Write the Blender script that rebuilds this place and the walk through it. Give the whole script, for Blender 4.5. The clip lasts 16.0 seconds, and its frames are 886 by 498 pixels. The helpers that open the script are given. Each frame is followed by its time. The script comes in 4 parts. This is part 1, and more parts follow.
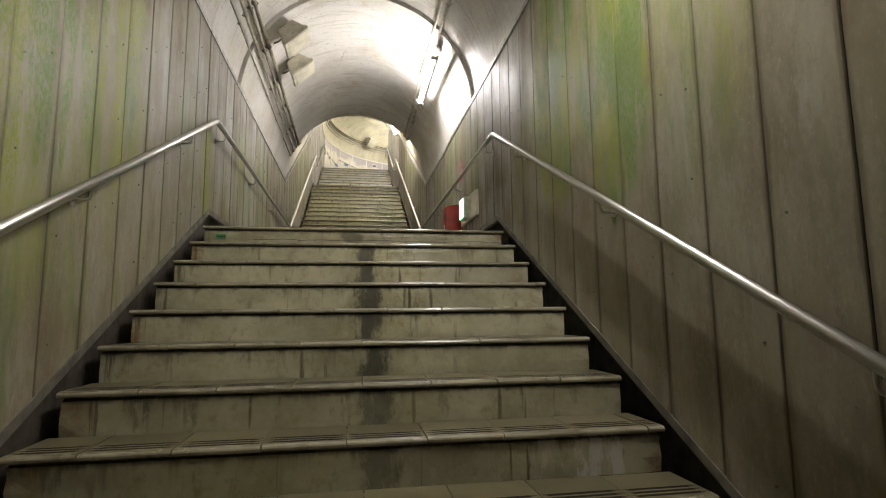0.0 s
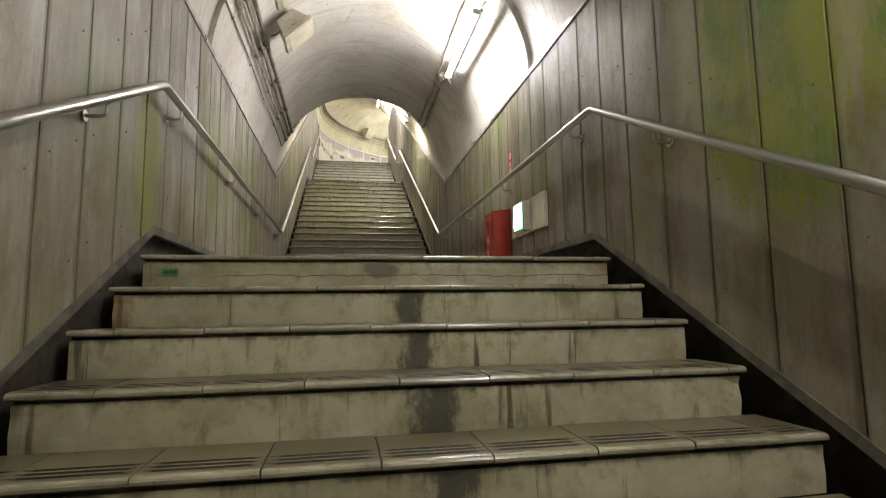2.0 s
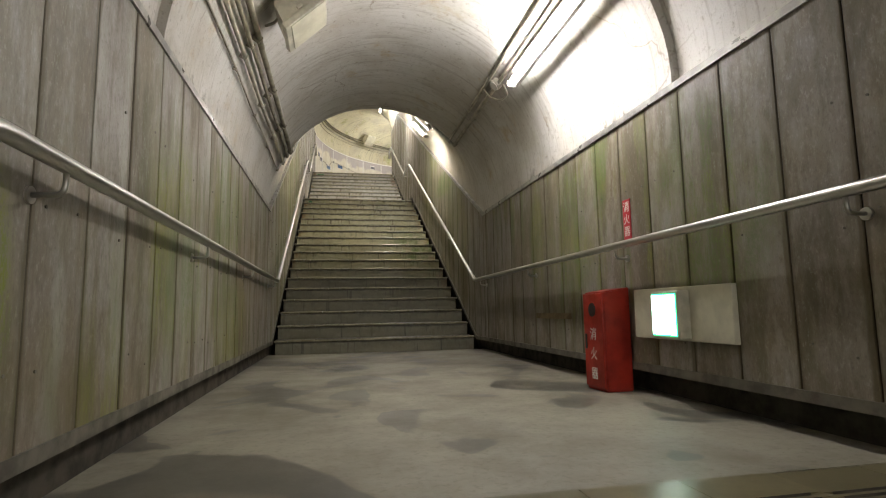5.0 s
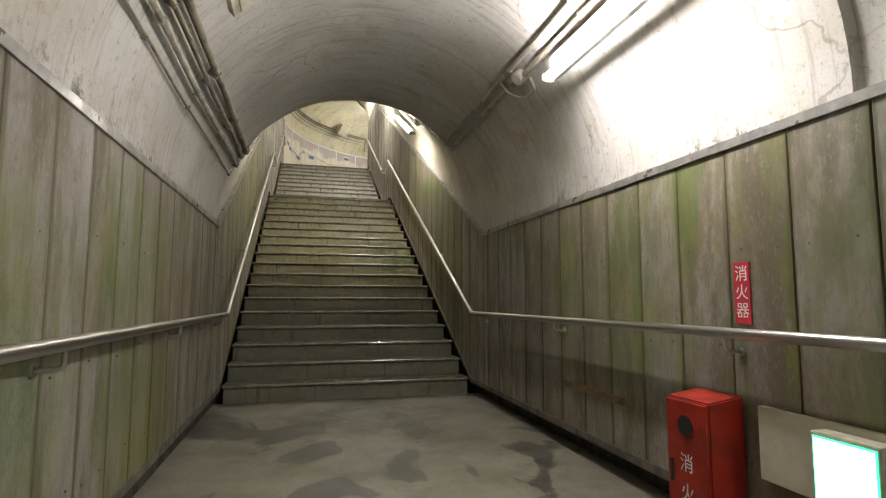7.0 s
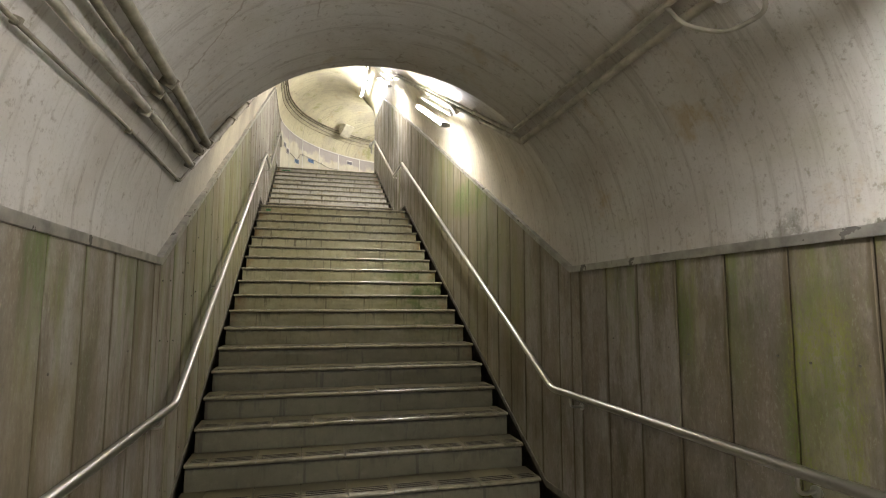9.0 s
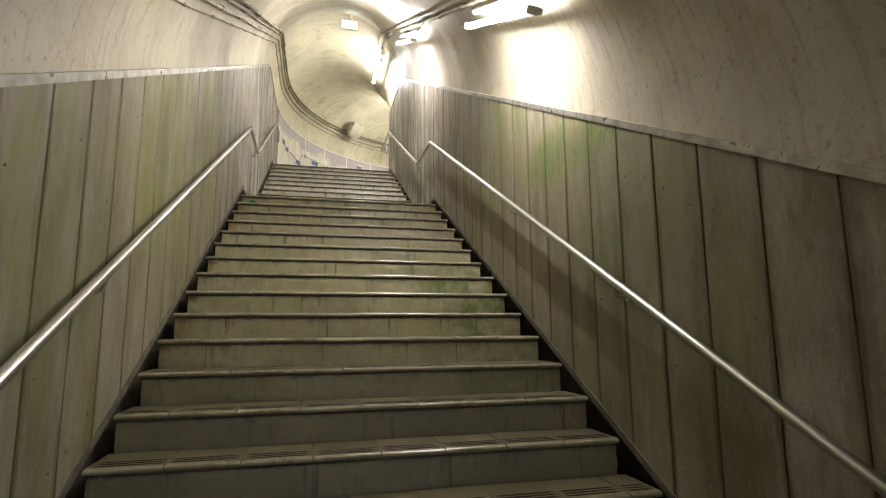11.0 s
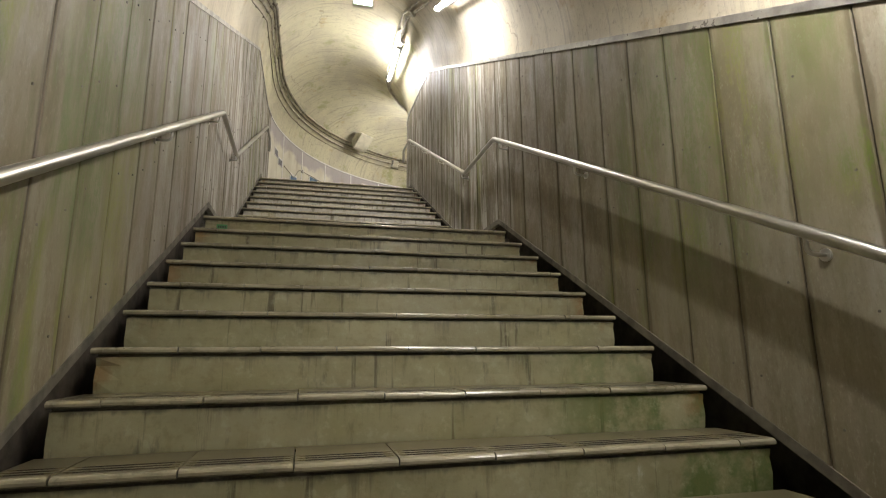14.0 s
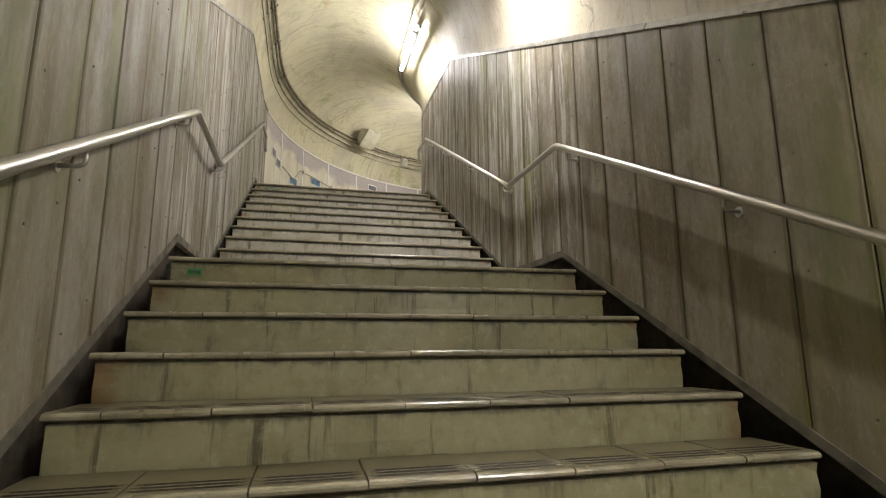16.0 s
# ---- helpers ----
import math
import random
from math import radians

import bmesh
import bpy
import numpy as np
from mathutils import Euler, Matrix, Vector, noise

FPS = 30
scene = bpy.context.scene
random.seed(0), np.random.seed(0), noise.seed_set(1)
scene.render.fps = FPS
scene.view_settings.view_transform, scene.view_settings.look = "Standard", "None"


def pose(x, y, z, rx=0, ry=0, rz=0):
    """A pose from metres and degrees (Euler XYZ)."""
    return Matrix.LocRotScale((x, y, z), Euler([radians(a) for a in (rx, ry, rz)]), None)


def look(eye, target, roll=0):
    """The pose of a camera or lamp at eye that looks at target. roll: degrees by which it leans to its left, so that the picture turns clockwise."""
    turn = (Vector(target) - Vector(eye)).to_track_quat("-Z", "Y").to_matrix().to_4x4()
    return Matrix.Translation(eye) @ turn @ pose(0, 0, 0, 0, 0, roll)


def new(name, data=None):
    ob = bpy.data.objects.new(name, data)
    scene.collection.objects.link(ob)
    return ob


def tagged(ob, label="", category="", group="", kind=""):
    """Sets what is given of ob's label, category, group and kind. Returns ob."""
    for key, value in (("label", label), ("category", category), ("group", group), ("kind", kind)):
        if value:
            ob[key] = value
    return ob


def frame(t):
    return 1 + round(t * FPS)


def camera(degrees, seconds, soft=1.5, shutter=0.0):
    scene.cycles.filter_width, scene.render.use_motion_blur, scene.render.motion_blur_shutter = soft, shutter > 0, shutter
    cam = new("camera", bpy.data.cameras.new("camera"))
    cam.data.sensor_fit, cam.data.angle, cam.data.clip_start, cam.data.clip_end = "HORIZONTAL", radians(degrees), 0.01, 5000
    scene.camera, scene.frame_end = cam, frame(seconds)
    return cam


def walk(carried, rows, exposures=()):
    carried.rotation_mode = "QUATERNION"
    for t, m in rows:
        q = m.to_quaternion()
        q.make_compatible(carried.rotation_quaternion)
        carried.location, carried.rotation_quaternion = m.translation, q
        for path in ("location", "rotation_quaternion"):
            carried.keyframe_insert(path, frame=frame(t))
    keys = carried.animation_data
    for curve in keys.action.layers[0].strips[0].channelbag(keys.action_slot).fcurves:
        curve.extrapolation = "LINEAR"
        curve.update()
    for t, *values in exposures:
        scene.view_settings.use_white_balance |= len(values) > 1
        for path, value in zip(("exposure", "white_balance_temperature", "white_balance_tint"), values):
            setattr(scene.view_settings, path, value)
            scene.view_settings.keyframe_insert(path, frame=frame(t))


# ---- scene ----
cam = camera(79.4, 16.0, soft=1.1)
PATH = [
    (0, (-0.051, -4.333, -0.716), (0.28, -2.376, -0.467), -0.6),
    (0.5, (-0.11, -3.909, -0.656), (0.226, -1.949, -0.444), -0.1),
    (1, (-0.169, -3.427, -0.603), (0.187, -1.469, -0.396), -0.1),
    (1.5, (-0.251, -2.99, -0.44), (0.106, -1.033, -0.229), -0.5),
    (2, (-0.246, -2.735, -0.277), (0.114, -0.78, -0.054), -0.8),
    (2.5, (-0.248, -2.456, -0.149), (0.111, -0.502, 0.082), -1.0),
    (3, (-0.305, -2.175, -0.007), (0.051, -0.221, 0.229), -0.7),
    (3.5, (-0.314, -1.904, 0.111), (0.055, 0.048, 0.348), -1.0),
    (4, (-0.421, -1.616, 0.214), (-0.06, 0.337, 0.45), -1.0),
    (4.2, (-0.439, -1.522, 0.292), (-0.077, 0.43, 0.534), -1.1),
    (6.3, (-0.549, -0.374, 0.8), (-0.114, 1.567, 0.999), -0.3),
    (6.5, (-0.515, -0.271, 0.892), (-0.084, 1.672, 1.091), -0.3),
    (7, (-0.471, 0.012, 0.981), (0.025, 1.94, 1.168), 0.1),
    (7.5, (-0.516, 0.405, 1.111), (0.004, 2.329, 1.274), 0.8),
    (8, (-0.541, 0.821, 1.297), (-0.013, 2.746, 1.422), 0.8),
    (8.5, (-0.509, 1.305, 1.397), (0.012, 3.23, 1.537), 0.5),
    (9, (-0.46, 1.812, 1.395), (0.037, 3.738, 1.601), 0.1),
    (9.2, (-0.429, 2.028, 1.375), (0.067, 3.953, 1.597), -0.0),
    (11.3, (-0.324, 4.547, 1.384), (0.135, 6.47, 1.685), -0.2),
    (11.5, (-0.342, 4.772, 1.364), (0.115, 6.696, 1.665), -0.0),
    (12, (-0.407, 5.36, 1.42), (0.03, 7.287, 1.728), -0.7),
    (12.5, (-0.451, 5.792, 1.555), (-0.016, 7.714, 1.896), -0.4),
    (13, (-0.431, 6.126, 1.721), (0.017, 8.043, 2.075), -0.4),
    (13.5, (-0.479, 6.413, 1.839), (-0.027, 8.321, 2.228), -0.2),
    (14, (-0.436, 6.66, 1.966), (0.053, 8.56, 2.357), -0.4),
    (14.5, (-0.478, 6.947, 2.049), (0.017, 8.846, 2.434), -0.4),
    (15, (-0.467, 7.197, 2.203), (0.031, 9.097, 2.582), -0.3),
    (15.5, (-0.491, 7.5, 2.348), (0.009, 9.4, 2.72), -0.3),
    (16, (-0.485, 7.753, 2.518), (0.006, 9.658, 2.88), -0.3),
]
walk(cam, [(t, look(eye, target, roll)) for t, eye, target, roll in PATH],
     exposures=((0, 0.6), (3, 0.5), (6.5, 0.05), (8, 0.2), (9, 0.4), (11.5, 0.2), (14, -0.15), (16, -0.15)))

# ---- world and exposure ----
world = bpy.data.worlds.new("world")
scene.world = world
world.use_nodes = True
world.node_tree.nodes["Background"].inputs[0].default_value = (0.5, 0.55, 0.5, 1)
world.node_tree.nodes["Background"].inputs[1].default_value = 0.0
TUBE_POWER = 200.0

# ---- plan, in metres: y runs up the stairs, z = 0 is the first landing ----
RISE, GO1, GO2 = 0.167, 0.325, 0.3165
HALF = 1.205                       # half the width of the steps
WALL = 1.222                       # face of the wall boards
VR = 1.245                         # radius of the vault
L2Z, TOPZ = 18 * RISE, 28 * RISE   # second landing, top floor
F2Y, F3Y = 5.45, 12.10             # first nosings of the second and third flights
BEND, CX = 15.5, 3.2               # where the passage bends, centre of the bend
S_END, S_START = 21.5, -9.0


def cap_z(s):
    """Height of the top of the wall boards, from which the vault springs."""
    if s < -1.0:
        return 1.626 + 0.514 * (s + 1.0)
    if s < 4.98:
        return 1.626
    return 1.626 + 0.5145 * (min(s, 13.9) - 4.98)


def foot_z(s):
    """Height of the lower edge of the wall boards."""
    if s < 0.21:
        return 0.514 * s + 0.04
    if s < 5.4:
        return 0.148
    if s < 11.06:
        return 0.148 + 0.53 * (s - 5.4)
    if s < 12.08:
        return 3.148
    if s < 15.25:
        return 3.148 + 0.527 * (s - 12.08)
    return 4.819


CAP_KINKS, FOOT_KINKS = (-1.0, 4.98, 13.9), (0.21, 5.4, 11.06, 12.08, 15.25)


def place(s, x, z):
    """A point s metres along the passage, x to the right of its middle."""
    if s < BEND:
        return Vector((x, s, z))
    a = (s - BEND) / CX
    return Vector((CX - (CX - x) * math.cos(a), BEND + (CX - x) * math.sin(a), z))


def stations(a, b, step, kinks=()):
    n = max(1, round((b - a) / step))
    out = [a + (b - a) * i / n for i in range(n + 1)]
    out = [v for v in out if all(abs(v - k) > step * 0.3 for k in kinks) or v in (a, b)]
    return sorted(out + [k for k in kinks if a + 1e-4 < k < b - 1e-4])


# ---- materials ----
class Mat:
    """A small builder for node materials."""

    def __init__(self, name, rough=0.6, metal=0.0, spec=0.5):
        self.m = bpy.data.materials.new(name)
        self.m.use_nodes = True
        self.t = self.m.node_tree
        self.b = self.t.nodes["Principled BSDF"]
        self.b.inputs["Roughness"].default_value = rough
        self.b.inputs["Metallic"].default_value = metal
        self.b.inputs["Specular IOR Level"].default_value = spec
        geo = self.t.nodes.new("ShaderNodeNewGeometry")
        self.pos = geo.outputs["Position"]
        self.island = geo.outputs["Random Per Island"]
        self.rand = self.t.nodes.new("ShaderNodeObjectInfo").outputs["Random"]

    def link(self, a, b):
        self.t.links.new(a, b)

    def put(self, sock, v):
        if hasattr(v, "links"):
            self.link(v, sock)
        elif isinstance(v, tuple) and len(v) == 3 and sock.type == "RGBA":
            sock.default_value = (*v, 1)
        else:
            sock.default_value = v

    def math(self, op, a, b=0.0, c=0.0):
        n = self.t.nodes.new("ShaderNodeMath")
        n.operation = op
        for s, v in zip(n.inputs, (a, b, c)):
            self.put(s, v)
        return n.outputs[0]

    def scaled(self, v, shift=None):
        n = self.t.nodes.new("ShaderNodeVectorMath")
        n.operation = "MULTIPLY"
        self.link(self.pos, n.inputs[0])
        n.inputs[1].default_value = v
        if shift is None:
            return n.outputs[0]
        add = self.t.nodes.new("ShaderNodeVectorMath")
        add.operation = "MULTIPLY_ADD"
        self.link(shift, add.inputs[0])
        add.inputs[1].default_value = (37.0, 11.0, 23.0)
        self.link(n.outputs[0], add.inputs[2])
        return add.outputs[0]

    def noise(self, scale, stretch=(1, 1, 1), detail=5.0, rough=0.6, shift=None, warp=0.0):
        n = self.t.nodes.new("ShaderNodeTexNoise")
        n.inputs["Scale"].default_value = scale
        n.inputs["Detail"].default_value = detail
        n.inputs["Roughness"].default_value = rough
        n.inputs["Distortion"].default_value = warp
        self.link(self.scaled(stretch, shift), n.inputs["Vector"])
        return n.outputs[0]

    def ramp(self, v, lo, hi, a=0.0, b=1.0):
        n = self.t.nodes.new("ShaderNodeMapRange")
        n.interpolation_type = "SMOOTHSTEP"
        for i, val in zip((0, 1, 2, 3, 4), (v, lo, hi, a, b)):
            self.put(n.inputs[i], val)
        return n.outputs[0]

    def mix(self, f, a, b, mode="MIX"):
        n = self.t.nodes.new("ShaderNodeMix")
        n.data_type, n.blend_type = "RGBA", mode
        self.put(n.inputs[0], f)
        self.put(n.inputs[6], a)
        self.put(n.inputs[7], b)
        return n.outputs[2]

    def attribute(self, name):
        n = self.t.nodes.new("ShaderNodeAttribute")
        n.attribute_name = name
        return n.outputs["Fac"]

    def axis(self, i):
        n = self.t.nodes.new("ShaderNodeSeparateXYZ")
        self.link(self.pos, n.inputs[0])
        return n.outputs[i]

    def blob(self, y, z, ry, rz):
        """A soft-edged patch round (y, z) on a wall."""
        a = self.math("DIVIDE", self.math("SUBTRACT", self.axis(1), y), ry)
        b = self.math("DIVIDE", self.math("SUBTRACT", self.axis(2), z), rz)
        d = self.math("ADD", self.math("MULTIPLY", a, a), self.math("MULTIPLY", b, b))
        return self.ramp(d, 0.25, 1.1, 1.0, 0.0)

    def bump(self, h, strength=0.3, dist=0.005):
        n = self.t.nodes.new("ShaderNodeBump")
        n.inputs["Strength"].default_value = strength
        n.inputs["Distance"].default_value = dist
        self.link(h, n.inputs["Height"])
        self.link(n.outputs[0], self.b.inputs["Normal"])

    def done(self, colour=None, rough=None):
        if colour is not None:
            self.put(self.b.inputs["Base Color"], colour)
        if rough is not None:
            self.put(self.b.inputs["Roughness"], rough)
        return self.m


def plain(name, colour, rough=0.5, metal=0.0, wear=0.25):
    k = Mat(name, rough, metal)
    n = k.noise(9, detail=6)
    f = k.noise(70, detail=3)
    dark = tuple(c * (1 - wear) for c in colour)
    c = k.mix(k.ramp(n, 0.35, 0.7), colour, dark)
    k.bump(f, 0.12, 0.002)
    return k.done(c, k.ramp(n, 0.3, 0.7, rough - 0.08, rough + 0.1))


def board_material(name, patches):
    """Weathered taupe boards: upright streaks, dirt along the joints, algae in upright smears."""
    k = Mat(name, 0.6, spec=0.4)
    grain = k.noise(1, (26, 26, 1.3), 6, 0.6, k.rand)
    broad = k.noise(1, (4.5, 4.5, 0.9), 6, 0.62, k.rand)
    fine = k.noise(1, (190, 190, 9), 4, 0.65, k.rand)
    cloud = k.noise(1, (3.0, 3.0, 2.2), 6, 0.65)
    base = k.mix(k.rand, (0.225, 0.20, 0.17), (0.34, 0.313, 0.287))
    base = k.mix(k.ramp(cloud, 0.40, 0.64, 0.0, 0.75), base, (0.19, 0.155, 0.095))
    base = k.mix(k.ramp(broad, 0.50, 0.66, 0.0, 0.85), base, (0.13, 0.108, 0.068))
    base = k.mix(k.ramp(broad, 0.46, 0.30, 0.0, 0.6), base, (0.42, 0.40, 0.37))
    base = k.mix(k.ramp(grain, 0.54, 0.74, 0.0, 0.4), base, (0.15, 0.12, 0.08))
    base = k.mix(k.ramp(fine, 0.52, 0.70, 0.0, 0.18), base, (0.12, 0.105, 0.07))
    grit = k.noise(1, (75, 75, 38), 5, 0.75)
    base = k.mix(k.ramp(grit, 0.52, 0.66, 0.0, 0.4), base, (0.10, 0.09, 0.06))
    base = k.mix(k.ramp(grit, 0.46, 0.34, 0.0, 0.3), base, (0.50, 0.485, 0.44))
    damp = k.noise(0.8, (1, 1, 0.8), 5, 0.6)
    base = k.mix(k.ramp(damp, 0.49, 0.68, 0.0, 0.55), base, (0.16, 0.125, 0.07))
    blotch = k.noise(1, (7, 7, 2.4), 8, 0.72)
    base = k.mix(k.ramp(blotch, 0.50, 0.64, 0.0, 0.55), base, (0.12, 0.10, 0.06))
    base = k.mix(k.ramp(blotch, 0.47, 0.36, 0.0, 0.35), base, (0.40, 0.375, 0.32))
    # a thin olive film on the damp flights, none on the dry landing
    y = k.axis(1)
    film = k.math("ADD", k.ramp(y, 0.6, -0.8), k.math("MULTIPLY", k.ramp(y, 5.0, 6.2), k.ramp(y, 10.5, 8.8)))
    film = k.math("MULTIPLY", film, k.ramp(cloud, 0.66, 0.36, 0.2, 0.5))
    base = k.mix(film, base, (0.25, 0.22, 0.12))
    # limescale runs beside the upper landing
    lime = k.math("MULTIPLY", k.ramp(y, 10.3, 11.2), k.ramp(k.noise(1, (11, 11, 1.1), 7, 0.7), 0.50, 0.58, 0.0, 0.7))
    base = k.mix(lime, base, (0.55, 0.54, 0.52))
    # dirt on both sides of the joints, uneven from board to board
    across = k.attribute("across")
    near = k.math("MINIMUM", across, k.math("SUBTRACT", 1.0, across))
    wob = k.math("MULTIPLY", k.math("SUBTRACT", k.noise(1, (9, 9, 1.6), 5, 0.6, k.rand), 0.42), 0.3)
    joint = k.ramp(k.math("SUBTRACT", near, wob), 0.0, 0.06, 0.75, 0.0)
    base = k.mix(joint, base, (0.105, 0.08, 0.042))
    algae = k.noise(1, (5.0, 5.0, 1.0), 7, 0.66, k.rand)
    patch = k.noise(0.5, (1, 1, 0.8), 3, 0.5)
    mask = k.math("MULTIPLY", k.ramp(algae, 0.46, 0.62), k.ramp(patch, 0.45, 0.62, 0.06, 0.7))
    tooth = k.ramp(grit, 0.40, 0.60, 1.0, 0.55)
    smear = k.noise(1, (8, 8, 1.3), 8, 0.7, k.rand)
    for y, z, ry, rz, power in patches:
        streak = k.math("MULTIPLY", k.ramp(smear, 0.43, 0.54, 0.22, 1.0), k.ramp(grit, 0.60, 0.42, 0.5, 1.0))
        p = k.math("MULTIPLY", k.math("MULTIPLY", k.blob(y, z, ry, rz), streak), power * 1.25)
        p = k.math("MINIMUM", p, 1.0)
        mask = k.math("MAXIMUM", mask, p)
    hue = k.ramp(k.noise(2.2, (1, 1, 0.6), 4), 0.42, 0.6)
    green = k.mix(hue, (0.085, 0.15, 0.012), (0.20, 0.225, 0.012))
    base = k.mix(k.math("MULTIPLY", mask, tooth), base, green)
    rusty = k.math("MULTIPLY", k.ramp(k.noise(1.6, (1, 1, 0.7), 6, 0.7), 0.52, 0.66), k.ramp(k.axis(1), 0.2, -0.6, 0.0, 0.6))
    base = k.mix(rusty, base, (0.15, 0.085, 0.04))
    base = k.mix(k.ramp(near, 0.010, 0.020, 0.6, 0.0), base, (0.05, 0.04, 0.025))
    mould = k.noise(1, (6, 6, 2.2), 8, 0.75)
    base = k.mix(k.ramp(mould, 0.62, 0.74, 0.0, 0.6), base, (0.055, 0.06, 0.03))
    h = k.math("ADD", k.math("MULTIPLY", grain, 0.4), k.math("MULTIPLY", grit, 0.6))
    k.bump(h, 0.3, 0.003)
    return k.done(base, k.ramp(broad, 0.3, 0.75, 0.42, 0.66))


def vault_material():
    """Whitewashed rendered concrete, stained, yellower at the top of the stairs."""
    k = Mat("limewashed_concrete", 0.6, spec=0.4)
    cloud = k.noise(1.3, detail=6, rough=0.62)
    streak = k.noise(1, (1.6, 26.0, 1.6), 7, 0.66, warp=0.25)
    speck = k.noise(26, detail=6, rough=0.7)
    y = k.axis(1)
    white = k.mix(k.ramp(y, 4.9, 6.5), (0.60, 0.58, 0.54), (0.60, 0.55, 0.42))
    white = k.mix(k.ramp(y, 13.0, 15.0), white, (0.62, 0.585, 0.41))
    c = k.mix(k.ramp(cloud, 0.42, 0.68, 0.0, 0.55), white, (0.40, 0.36, 0.295))
    c = k.mix(k.ramp(streak, 0.5, 0.68, 0.0, 0.5), c, (0.29, 0.26, 0.21))
    pock = k.noise(90, detail=5, rough=0.7)
    c = k.mix(k.ramp(pock, 0.54, 0.68, 0.0, 0.35), c, (0.25, 0.22, 0.16))
    c = k.mix(k.ramp(speck, 0.55, 0.68, 0.0, 0.55), c, (0.22, 0.19, 0.13))
    ochre = k.math("MULTIPLY", k.ramp(k.noise(2.4, detail=7, rough=0.7), 0.57, 0.72), 0.55)
    c = k.mix(ochre, c, (0.40, 0.27, 0.09))
    moss = k.math("MULTIPLY", k.ramp(k.noise(1.7, (1, 1, 1.4), 6, 0.65), 0.56, 0.72), k.ramp(y, 11.0, 15.5, 0.15, 0.65))
    c = k.mix(moss, c, (0.27, 0.29, 0.08))
    foot = k.math("ADD", k.axis(2), k.math("MULTIPLY", k.math("SUBTRACT", k.noise(5, detail=6, rough=0.7), 0.5), 0.5))
    mould = k.math("MULTIPLY", k.ramp(foot, 1.74, 1.62), k.math("MULTIPLY", k.ramp(y, 1.2, 1.8), k.ramp(y, 4.0, 3.0)))
    mould = k.math("MULTIPLY", mould, k.ramp(k.noise(11, detail=7, rough=0.75), 0.48, 0.58))
    c = k.mix(k.math("MULTIPLY", mould, 0.85), c, (0.07, 0.065, 0.03))
    crack = k.t.nodes.new("ShaderNodeTexVoronoi")
    crack.feature = "DISTANCE_TO_EDGE"
    crack.inputs["Scale"].default_value = 0.75
    bent = k.t.nodes.new("ShaderNodeVectorMath")
    bent.operation = "MULTIPLY_ADD"
    wob = k.t.nodes.new("ShaderNodeTexNoise")
    wob.inputs["Scale"].default_value = 2.2
    wob.inputs["Detail"].default_value = 7
    k.link(k.pos, wob.inputs["Vector"])
    k.link(wob.outputs["Color"], bent.inputs[0])
    bent.inputs[1].default_value = (0.5, 0.5, 0.5)
    k.link(k.pos, bent.inputs[2])
    k.link(bent.outputs[0], crack.inputs["Vector"])
    line = k.ramp(crack.outputs["Distance"], 0.001, 0.006, 1.0, 0.0)
    line = k.math("MULTIPLY", line, k.ramp(k.noise(0.8, detail=3), 0.5, 0.6))
    c = k.mix(k.math("MULTIPLY", line, 0.5), c, (0.19, 0.14, 0.08))
    h = k.math("ADD", k.math("MULTIPLY", streak, 0.6), k.math("MULTIPLY", speck, 0.5))
    k.bump(h, 0.45, 0.007)
    return k.done(c, k.ramp(cloud, 0.3, 0.7, 0.42, 0.66))


